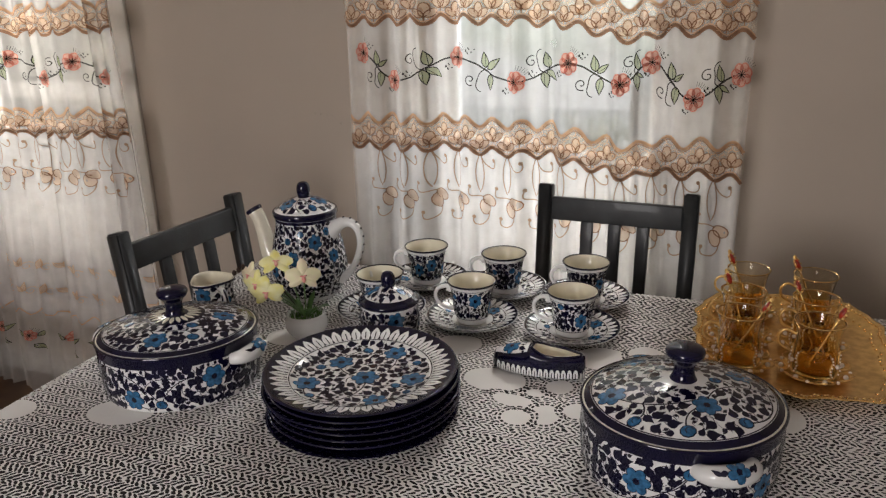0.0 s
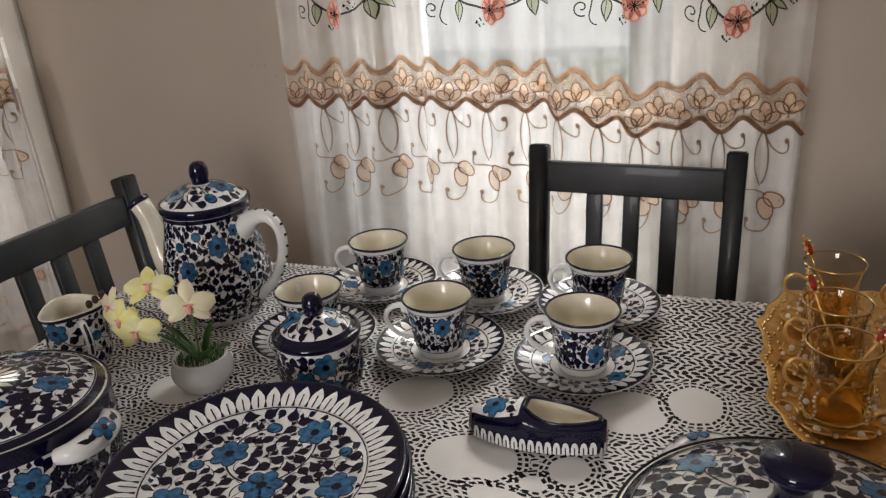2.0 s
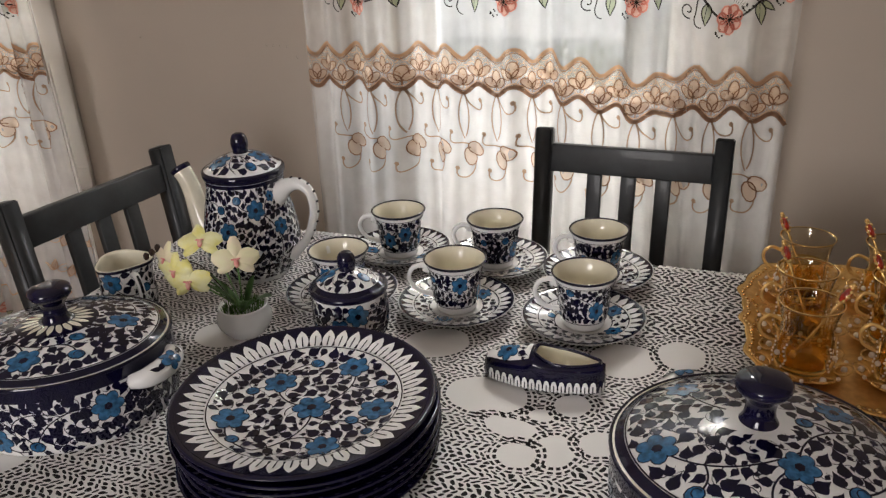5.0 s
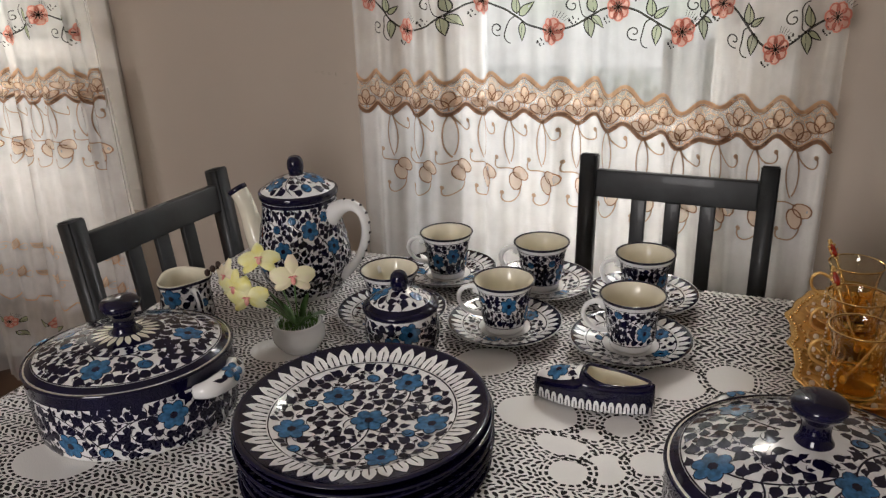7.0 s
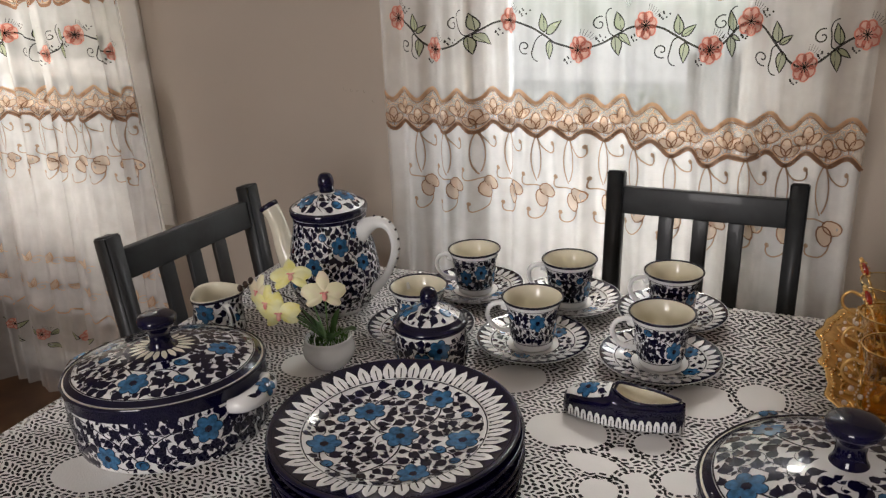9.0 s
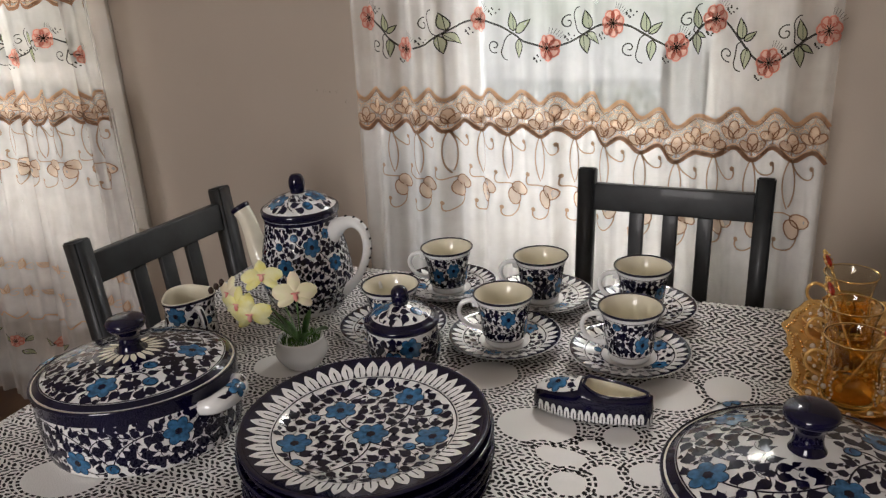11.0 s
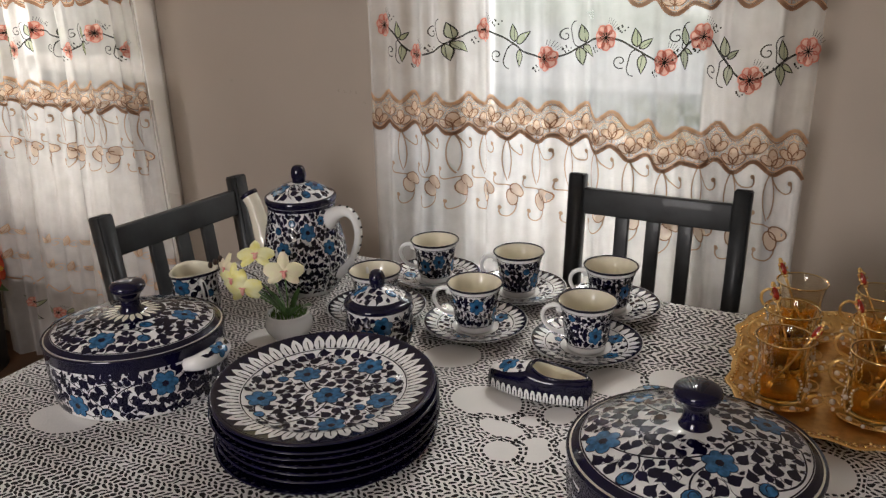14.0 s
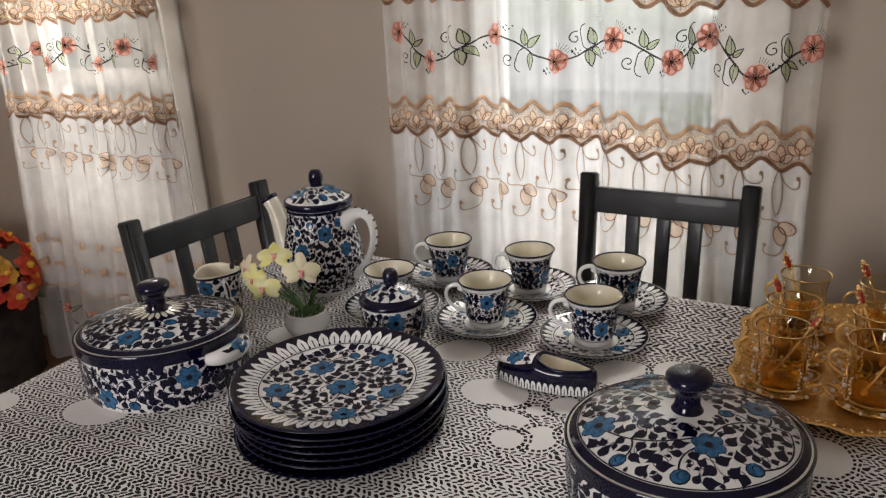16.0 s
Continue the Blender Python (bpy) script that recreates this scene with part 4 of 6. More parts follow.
# ---- chairs ----
def chair(m, label):
    """Origin on the floor between the back posts; the chair faces +y."""
    ch = thing("dining_chair", m, label, "chair", "dining chairs")
    w, h, pw, pd = 0.350, 0.902, 0.031, 0.032
    lean = lambda z: -0.045 * max(0.0, z - 0.45) / 0.45
    for x in (-w / 2, w / 2 - pw):
        bm = bmesh.new()
        rows = []
        for z in (0.0, 0.42, 0.48, 0.70, h):
            y = lean(z) + 0.045
            rows.append([bm.verts.new((px, py, z + (0.006 if (z == h and py > y) else 0))) for px, py in ((x, y - pd / 2), (x + pw, y - pd / 2), (x + pw, y + pd / 2), (x, y + pd / 2))])
        for a, b in zip(rows, rows[1:]):
            for k in range(4):
                bm.faces.new([a[k], a[(k + 1) % 4], b[(k + 1) % 4], b[k]])
        bm.faces.new(rows[0][::-1])
        bm.faces.new(rows[-1])
        bmesh.ops.bevel(bm, geom=list(bm.edges), offset=0.0025, segments=2, affect="EDGES")
        part("back_post", bm, WOOD_DARK, ch)
    tilt = pose(0, 0.045, 0.45, math.degrees(math.atan(0.045 / 0.45)), 0, 0)
    zt = 0.44
    part("top_rail", box(-w / 2 + pw, w / 2 - pw, -0.010, 0.010, zt - 0.063, zt - 0.011, bevel=0.003, m=tilt), WOOD_DARK, ch)
    part("lower_rail", box(-w / 2 + pw, w / 2 - pw, -0.009, 0.009, 0.10, 0.14, bevel=0.003, m=tilt), WOOD_DARK, ch)
    for i in range(3):
        x = (i - 1) * 0.062
        part("slat", box(x - 0.0135, x + 0.0135, -0.006, 0.006, 0.14, zt - 0.063, bevel=0.002, m=tilt), WOOD_DARK, ch)
    part("seat", box(-w / 2 - 0.005, w / 2 + 0.005, 0.07, 0.44, 0.435, 0.465, bevel=0.008), WOOD_DARK, ch)
    for x in (-w / 2, w / 2 - pw):
        part("front_leg", box(x, x + pw, 0.39, 0.426, 0, 0.435, bevel=0.003), WOOD_DARK, ch)
        part("stretcher", box(x + 0.008, x + pw - 0.008, 0.10, 0.39, 0.17, 0.20, bevel=0.002), WOOD_DARK, ch)
    return ch


chair(pose(-0.418, 1.702, 0, 0, 0, 184.3), "black-stained wooden chair with slatted back before the window")
chair(pose(-1.197, 1.177, 0, 0, 0, -88.8), "black-stained wooden chair with slatted back at the table's end")


# ---- blue and white pottery ----
def plate_profile(r):
    return [(0, 0.006), (r * 0.55, 0.006), (r * 0.66, 0.008), (r * 0.74, 0.0125), (r * 0.95, 0.0205), (r * 0.985, 0.0218)]


PLATE_FLOWERS = [(-0.011, 0.004, 0.0199), (0.050, -0.015, 0.0188), (-0.003, -0.078, 0.0177), (0.050, 0.060, 0.0188), (-0.073, -0.026, 0.0188), (-0.064, 0.049, 0.0171),
                 (0.066, 0.012, 0.0085), (0.039, -0.065, 0.0090), (-0.062, 0.001, 0.0080), (0.022, 0.085, 0.0080), (-0.050, -0.068, 0.0075), (-0.088, 0.010, 0.0070)]


def plate(m, r, decorated, label, seed):
    pl = thing("plate", m, label, "plate", "stack of plates")
    p = plate_profile(r)
    under = [(r, 0.021), (r * 0.985, 0.0185), (r * 0.76, 0.008), (r * 0.62, 0.0), (r * 0.57, 0.0), (r * 0.55, 0.002), (0, 0.002)]
    part("rim", lathe(smooth_profile(p[4:] + under, 3), 72), NAVY, pl, "navy glazed underside and rim")
    inner = smooth_profile(p[:5], 3)
    part("dish", lathe(inner[::-1], 72), GLAZE if decorated else NAVY, pl, "white glazed face")
    f = Top(p)
    bm = bmesh.new()
    if decorated:
        lathe([(r * 0.955, float(np.interp(r * 0.955, [q[0] for q in p], [q[1] for q in p])) + 0.0004), (r * 0.755, float(np.interp(r * 0.755, [q[0] for q in p], [q[1] for q in p])) + 0.0004)], 72, bm=bm, mat=0)
        part("border", bm, NAVY, pl, "navy painted border")
        bm = bmesh.new()
        petal_ring(bm, f, 46, r * 0.750, r * 0.935, 0.0010, 0, 1, 0.475)
        line(bm, f, circle(0, 0, r * 0.738, 72) + [(r * 0.738, 0)], 0.0012, 0.0008, 1)
        part("petal_border", bm, [GLAZE, NAVY], pl, "white pointed petals round the rim")
        paint_top(pl, p, 0, r * 0.732, seed, 1.0, 9, 4500, 1.0, 1.0, PLATE_FLOWERS, (-0.008, 0.088))
    else:
        side = Side(under[::-1], r)
        n = 52
        for i in range(n):
            x = i * side.wrap() / n
            y = side.l[-1] - 0.010
            blob(bm, side, circle(x, y, 0.0028, 6, 0.004), 0.0003, 0)
        part("petal_border", bm, [CREAM], pl, "cream petal tips under the rim")
    return pl


PLATES = Vector((-0.553, 0.893))
rng = random.Random(5)
for i in range(6):
    top = i == 5
    dx, dy = (0, 0) if top else (rng.uniform(-0.004, 0.004), rng.uniform(-0.004, 0.004))
    plate(pose(PLATES.x + dx, PLATES.y + dy, TOP + 0.0030 + 0.0097 * i, 0, 0, 35 * i), 0.1385, top,
          "blue and white flower-painted plate on top of the stack" if top else "navy glazed plate in the stack", 11)


plate(pose(PLATES.x + 0.001, PLATES.y - 0.002, TOP + 0.001, 0, 0, 12) @ Matrix.Diagonal((1, 1, 0.52, 1)), 0.1390, False, "flatter navy glazed plate under the stack", 12)


def saucer(m, seed):
    sc = thing("saucer", m, "blue and white painted saucer with a petal border", "saucer", "cups and saucers")
    r = 0.083
    p = [(0, 0.006), (0.030, 0.006), (0.038, 0.008), (0.058, 0.0125), (r - 0.002, 0.0195)]
    part("dish", lathe(smooth_profile(p, 3)[::-1], 56), GLAZE, sc)
    part("foot", lathe(smooth_profile([(r - 0.002, 0.0195), (r, 0.0188), (0.060, 0.010), (0.044, 0.0), (0.040, 0.0), (0.038, 0.003), (0, 0.003)], 3), 56), GLAZE, sc)
    f = Top(p)
    bm = bmesh.new()
    for k in range(4):
        rr = 0.0665 + 0.0042 * k
        line(bm, f, circle(0, 0, rr, 56) + [(rr, 0)], 0.0045, 0.0005, 0)
    petal_ring(bm, f, 32, 0.0625, 0.0792, 0.0009, 1, None, 0.40)
    for rr, w in ((0.0806, 0.0036), (0.061, 0.0012), (0.039, 0.0012)):
        line(bm, f, circle(0, 0, rr, 56) + [(rr, 0)], w, 0.0007, 0)
    part("painted_border", bm, [NAVY, GLAZE], sc, "white petals on a navy rim band")
    paint_top(sc, p, 0.036, 0.061, seed, 0.75, 4, 500)
    return sc


CUP_OUT = smooth_profile([(0.0280, 0.0), (0.0292, 0.003), (0.0288, 0.0085), (0.0318, 0.013), (0.0336, 0.026), (0.0352, 0.044), (0.0382, 0.061), (0.0442, 0.0755)], 4)


def cup(m, seed):
    cp = thing("teacup", m, "blue and white flower-painted teacup with cream inside", "cup", "cups and saucers")
    inner = smooth_profile([(0.0442, 0.0760), (0.0415, 0.0738), (0.0358, 0.059), (0.0328, 0.042), (0.0305, 0.022), (0.020, 0.0085), (0, 0.0075)], 4)
    part("body", lathe([(0, 0.001), (0.0280, 0.0)] + CUP_OUT, 44), GLAZE, cp)
    part("inside", lathe([CUP_OUT[-1]] + inner, 44), CREAM, cp, "cream glazed inside")
    s = Side(CUP_OUT, 0.035)
    bm = bmesh.new()
    n = 44
    L = s.l[-1]
    line(bm, s, [(s.wrap() * i / n, L * 0.165) for i in range(n + 1)], 0.0013, 0.00035, 0)
    part("foot_line", bm, [NAVY], cp, "navy line above the foot")
    bm = bmesh.new()
    line(bm, s, [(s.wrap() * i / n, L * 0.885) for i in range(n + 1)], 0.0011, 0.00035, 0)
    part("neck_line", bm, [NAVY], cp, "navy line below the rim")
    part("rim_line", lathe(smooth_profile([(0.0436, 0.0735), (0.0449, 0.0752), (0.0450, 0.0769), (0.0434, 0.0773), (0.0421, 0.0758)], 3), 44), NAVY, cp, "navy rim line")
    paint_side(cp, CUP_OUT, L * 0.185, L * 0.875, seed, 0.84, 5, 3600, dense=1.32)
    path = [(0.0372, 0, 0.056), (0.041, 0, 0.0645), (0.050, 0, 0.0665), (0.061, 0, 0.062), (0.066, 0, 0.050), (0.062, 0, 0.037), (0.051, 0, 0.026), (0.0325, 0, 0.0215)]
    rad = smooth_profile([(0.0040, 0), (0.0042, 0), (0.0038, 0), (0.0036, 0), (0.0034, 0), (0.0033, 0), (0.0035, 0), (0.0042, 0)], 3)
    hd = part("handle", tube(smooth_profile(path, 3), [r[0] for r in rad], 10, up=Vector((0, 1, 0))), GLAZE, cp, "white looped ear handle")
    part("thumb_curl", ball(bmesh.new(), (0.0425, 0, 0.0600), 0.0046, seg=10, scale=(1, 0.8, 1)), GLAZE, hd)
    return cp


SPOTS = ((-0.716, 1.372, 205), (-0.552, 1.393, 204), (-0.389, 1.410, 206), (-0.544, 1.234, 207), (-0.364, 1.260, 205), (-0.717, 1.198, 150))
for i, (x, y, turn) in enumerate(SPOTS):
    saucer(pose(x, y, TOP + 0.001, 0, 0, 31 * i), 40 + i)
    cup(pose(x, y, TOP + 0.0085, 0, 0, turn), 60 + i)


def knob(owner, z, r, h, name="knob", label="navy glazed knob"):
    part(name, lathe(smooth_profile([(r * 0.74, z), (r * 0.58, z + h * 0.16), (r * 0.53, z + h * 0.36), (r * 0.62, z + h * 0.54), (r * 0.90, z + h * 0.70), (r, z + h * 0.82), (r * 0.90, z + h * 0.93), (r * 0.5, z + h), (0, z + h * 1.03)], 3), 32), NAVY, owner, label)


def tureen(m, a, b, seed, label, petals, grip, dome, spots, root, side_spots):
    """Covered casserole: a drum-sided body on a foot, two lug handles on the long axis, a domed lid with knob."""
    tu = thing("casserole_dish", m, label, "casserole", "covered dishes")
    sx, sy = 1.0, b / a
    out = smooth_profile([(a * 0.935, 0.0), (a * 0.965, 0.005), (a * 0.985, 0.026), (a * 0.995, 0.056), (a * 0.99, 0.080), (a, 0.088)], 4)
    part("body", lathe([(0, 0.004), (a * 0.88, 0.003)] + out, 72, sx, sy), GLAZE, tu)
    part("inside", lathe(smooth_profile([(a * 0.985, 0.0903), (a * 0.972, 0.0905), (a * 0.955, 0.089), (a * 0.93, 0.080), (a * 0.88, 0.02), (0, 0.012)], 3), 72, sx, sy), CREAM, tu, "cream glazed rim and inside")
    part("lip", lathe(smooth_profile([(a, 0.0865), (a * 1.012, 0.0885), (a * 1.002, 0.0915), (a * 0.985, 0.0905)], 3), 72, sx, sy), NAVY, tu, "navy glazed lip")
    s = Side(out, a, sx, sy)
    bm = bmesh.new()
    n = 72
    L = s.l[-1]
    line(bm, s, [(s.wrap() * i / n, L - 0.008) for i in range(n + 1)], 0.016, 0.0004, 0)
    part("rim_band", bm, [NAVY], tu, "navy painted band below the rim")
    paint_side(tu, out, 0.005, L - 0.015, seed, 1.12, 11, 5200, sx, sy, 0.6, [(math.radians(g) * a, y, r) for g, y, r in side_spots], 1.36)
    for sg in (1, -1):
        th = math.radians(grip) + (0 if sg > 0 else math.pi)
        edge = 1 / math.hypot(math.cos(th) / a, math.sin(th) / b)
        turn = pose(0, 0, 0, 0, 0, math.degrees(th))
        path = [(edge - 0.008, -0.033, 0.066), (edge + 0.009, -0.025, 0.069), (edge + 0.017, 0.0, 0.070), (edge + 0.009, 0.025, 0.069), (edge - 0.008, 0.033, 0.066)]
        hd = part("handle", tube([turn @ Vector(p) for p in smooth_profile(path, 4)], [0.008 + 0.005 * math.sin(math.pi * i / 16) for i in range(17)], 12), GLAZE, tu, "white lug handle with a painted blue flower")
        bm = bmesh.new()

        def lug(x, y, l):
            a = 0.95 - x / 0.0132
            return turn @ Vector((edge + 0.017 - 13 * y * y + (0.0134 + l) * math.cos(a), y, 0.070 - 2 * y * y + (0.0134 + l) * math.sin(a)))
        painted_flower(bm, lug, 0, 0, 0.0135, random.Random(seed), 5)
        for k in range(4):
            blob(bm, lug, leaf_shape(0.001, (0.017, -0.017, 0.022, -0.022)[k], (1.4, -1.4, 2.4, -2.4)[k], 0.010), 0.0006, 0)
        part("painted_flower", bm, [NAVY, BLUE], hd)
    lid_r = a * 0.968
    lid = smooth_profile([(0, 0.036), (lid_r * 0.20, 0.0345), (lid_r * 0.45, 0.029), (lid_r * 0.70, 0.0205), (lid_r * 0.88, 0.0115), (lid_r * 0.97, 0.0045), (lid_r, 0.001)], 4)
    lid = [(r, 0.001 + (z - 0.001) * dome) for r, z in lid]
    lift = 0.0895
    top = part("lid", lathe([(p, z + lift) for p, z in lid[::-1]], 72, sx, sy), GLAZE, tu, "domed lid painted with leaves and flowers")
    lp = [(p, z + lift) for p, z in lid]
    f = Top(lp, sx, sy)
    bm = bmesh.new()
    for rr, w in ((lid_r * 0.952, lid_r * 0.034), (lid_r * 0.983, lid_r * 0.034)):
        line(bm, f, circle(0, 0, rr, 72) + [(rr, 0)], w, 0.0007, 0)
    line(bm, f, circle(0, 0, lid_r * 0.924, 72) + [(lid_r * 0.924, 0)], 0.0012, 0.0007, 0)
    if petals:
        for k in range(6):
            rr = lid_r * (0.05 + 0.06 * k)
            line(bm, f, circle(0, 0, rr, 40) + [(rr, 0)], lid_r * 0.0625, 0.0005, 0)
        petal_ring(bm, f, 20, lid_r * 0.17, lid_r * 0.345, 0.0010, 1, None, 0.40)
    part("painted_ring", bm, [NAVY, CREAM], top, "navy band and petal ring")
    paint_top(top, lp, lid_r * (0.37 if petals else 0.20), lid_r * 0.915, seed + 1, 1.05, 9, 5000, sx, sy, spots, root, 1.22 if petals else 1.05)
    knob(top, lift + 0.0345 * dome - 0.001, 0.0235, 0.046)
    return tu


tureen(pose(-0.8626, 0.8443, TOP + 0.001, 0, 0, 36), 0.1215, 0.107, 21, "blue and white painted oval casserole dish with lid", True, -24, 0.72,
       [(0.073, -0.005, 0.0175), (-0.016, -0.081, 0.0180), (0.032, -0.045, 0.0095), (0.037, -0.077, 0.0095), (-0.066, -0.016, 0.0085), (-0.080, 0.030, 0.0170), (0.020, 0.085, 0.0165)], (-0.095, -0.030),
       [(302, 0.050, 0.0180), (244, 0.024, 0.0170), (264, 0.017, 0.0090), (345, 0.060, 0.0095), (20, 0.042, 0.0175), (75, 0.046, 0.0175), (130, 0.040, 0.0175), (190, 0.046, 0.0175)])
tureen(pose(-0.1186, 0.960, TOP + 0.001, 0, 0, 39), 0.124, 0.116, 31, "blue and white painted casserole dish with domed lid", False, 88, 0.84,
       [(0.001, -0.060, 0.0165), (-0.091, 0.003, 0.0180), (0.077, 0.004, 0.0175), (-0.086, -0.055, 0.0090), (-0.037, -0.092, 0.0100), (0.034, -0.092, 0.0095), (0.036, -0.012, 0.0085), (-0.030, 0.080, 0.0165), (0.050, 0.070, 0.0160)], (0.093, -0.035),
       [(222, 0.040, 0.0180), (295, 0.030, 0.0170), (330, 0.055, 0.0095), (10, 0.042, 0.0175), (60, 0.046, 0.0175), (120, 0.040, 0.0175), (165, 0.046, 0.0175), (250, 0.062, 0.0095)])


def teapot(m):
    tp = thing("coffee_pot", m, "tall blue and white painted coffee pot with lid", "coffee pot")
    out = smooth_profile([(0.052, 0.0), (0.056, 0.006), (0.066, 0.022), (0.0755, 0.052), (0.0735, 0.085), (0.066, 0.120), (0.0605, 0.150), (0.0605, 0.166)], 5)
    part("body", lathe([(0, 0.003), (0.050, 0.0)] + out + [(0.056, 0.167), (0.05, 0.160)], 64), GLAZE, tp)
    s = Side(out, 0.0755)
    L = s.l[-1]
    bm = bmesh.new()
    for y, w in ((L - 0.003, 0.0060),):
        line(bm, s, [(s.wrap() * i / 64, y) for i in range(65)], w, 0.0004, 0)
    part("rim_band", bm, [NAVY], tp, "navy rim band")
    around = lambda g: math.radians(g) * 0.0755
    flowers = [(136, 0.133, 0.0160), (98, 0.102, 0.0150), (166, 0.100, 0.0135), (112, 0.150, 0.0085), (88, 0.135, 0.0085), (160, 0.150, 0.0090), (60, 0.070, 0.0150), (30, 0.120, 0.0150), (215, 0.120, 0.0150), (240, 0.060, 0.0150), (290, 0.120, 0.0150), (335, 0.070, 0.0150)]
    paint_side(tp, out, 0.012, L - 0.005, 77, 0.86, 16, 7000, flow=1.1, spots=[(around(g), y, r) for g, y, r in flowers], dense=1.15, root=(around(152), 0.020))
    lid = smooth_profile([(0, 0.0360), (0.014, 0.0352), (0.034, 0.0290), (0.052, 0.0190), (0.0600, 0.0125)], 4)
    lz = 0.166
    lo = part("lid", lathe([(p, z + lz) for p, z in lid[::-1]], 56), GLAZE, tp, "domed lid with painted flowers")
    part("lid_band", lathe(smooth_profile([(0.060, lz), (0.0635, lz + 0.003), (0.0635, lz + 0.011), (0.0600, lz + 0.0135), (0.0590, lz + 0.0128)], 3), 56), NAVY, lo, "navy lid band")
    paint_top(lo, [(p, z + lz) for p, z in lid], 0.014, 0.058, 78, 1.05, 5, 900)
    kz = lz + 0.0335
    part("knob", lathe(smooth_profile([(0.0120, kz), (0.0116, kz + 0.006), (0.0132, kz + 0.014), (0.0124, kz + 0.024), (0.0080, kz + 0.0315), (0, kz + 0.033)], 3), 24), NAVY, lo, "navy glazed knob")
    sp = [(0.058, 0, 0.042), (0.083, 0, 0.060), (0.096, 0, 0.090), (0.103, 0, 0.120), (0.111, 0, 0.147), (0.122, 0, 0.166)]
    rad = smooth_profile([(0.027, 0), (0.0225, 0), (0.0185, 0), (0.0158, 0), (0.0148, 0), (0.0158, 0)], 4)
    sp = smooth_profile(sp, 4)
    spout = part("spout", tube(sp, [r[0] for r in rad], 16, up=Vector((0, 1, 0))), CREAM, tp, "long cream curved spout")
    end, d = Vector(sp[-1]), (Vector(sp[-1]) - Vector(sp[-3])).normalized()
    mt = Matrix.Translation(end) @ d.to_track_quat("Z", "Y").to_matrix().to_4x4()
    bm = lathe([(0.0156, -0.005), (0.0172, -0.002), (0.0170, 0.003), (0.0132, 0.0038), (0.0118, 0.0015), (0, 0.0012)], 24)
    for v in bm.verts:
        v.co = mt @ v.co
    part("spout_lip", bm, NAVY, spout, "dark spout lip")
    part("spout_stroke", tube([Vector(p) + Vector((0.55 * r[0], 0.0, -0.90 * r[0])) for p, r in zip(sp[2:], rad[2:])], 0.0016, 6), NAVY, spout, "navy line under the spout")
    hp = smooth_profile([(-0.054, 0, 0.136), (-0.076, 0, 0.153), (-0.099, 0, 0.158), (-0.116, 0, 0.145), (-0.120, 0, 0.117), (-0.111, 0, 0.087), (-0.096, 0, 0.061), (-0.070, 0, 0.036)], 4)
    hr = smooth_profile([(0.0185, 0), (0.0125, 0), (0.0092, 0), (0.0078, 0), (0.0072, 0), (0.0068, 0), (0.0068, 0), (0.0095, 0)], 4)
    handle = part("handle", tube(hp, [r[0] for r in hr], 12, up=Vector((0, 1, 0))), GLAZE, tp, "white looped handle with dark ticks")
    for i in range(6, len(hp) - 6, 2):
        p, d = Vector(hp[i]), (Vector(hp[i + 1]) - Vector(hp[i - 1])).normalized()
        o = d.cross(Vector((0, 1, 0))).normalized()
        o = o if o.dot(p - Vector((-0.08, 0, 0.1))) > 0 else -o
        bm = ball(bmesh.new(), p + o * hr[i][0] * 0.97, 0.0021, seg=6, scale=(1, 1.6, 1))
        part("tick", bm, NAVY, handle)
    return tp


teapot(pose(-0.908, 1.232, TOP + 0.001, 0, 0, 186))


def sugar_bowl(m):
    sb = thing("sugar_bowl", m, "blue and white painted sugar bowl with lid", "sugar bowl")
    out = smooth_profile([(0.044, 0.0), (0.0475, 0.006), (0.0510, 0.022), (0.0515, 0.045), (0.0490, 0.068)], 4)
    part("body", lathe([(0, 0.002), (0.042, 0.0)] + out + [(0.045, 0.069), (0.044, 0.06)], 48), GLAZE, sb)
    s = Side(out, 0.05)
    paint_side(sb, out, 0.006, s.l[-1] - 0.004, 91, 0.90, 8, 4200, dense=1.3)
    lz = 0.068
    lid = smooth_profile([(0, 0.0300), (0.012, 0.0290), (0.030, 0.0215), (0.044, 0.0115), (0.0485, 0.0075)], 4)
    lo = part("lid", lathe([(p, z + lz) for p, z in lid[::-1]], 48), GLAZE, sb, "domed lid with painted flowers")
    part("lid_band", lathe(smooth_profile([(0.049, lz), (0.0525, lz + 0.001), (0.0530, lz + 0.006), (0.0490, lz + 0.0095), (0.0475, lz + 0.0085)], 3), 48), NAVY, lo, "navy lid band")
    bm = bmesh.new()
    f = Top([(p, z + lz) for p, z in lid])
    line(bm, f, circle(0, 0, 0.0450, 48) + [(0.0450, 0)], 0.0064, 0.0006, 0)
    part("painted_ring", bm, [NAVY], lo, "navy ring round the lid")
    paint_top(lo, [(p, z + lz) for p, z in lid], 0.011, 0.041, 92, 0.95, 4, 700)
    kz = lz + 0.0265
    part("knob", lathe(smooth_profile([(0.0112, kz), (0.0110, kz + 0.005), (0.0124, kz + 0.012), (0.0116, kz + 0.021), (0.0072, kz + 0.0275), (0, kz + 0.029)], 3), 24), NAVY, lo, "navy glazed knob")
    return sb


sugar_bowl(pose(-0.648, 1.120, TOP + 0.001, 0, 0, 20))


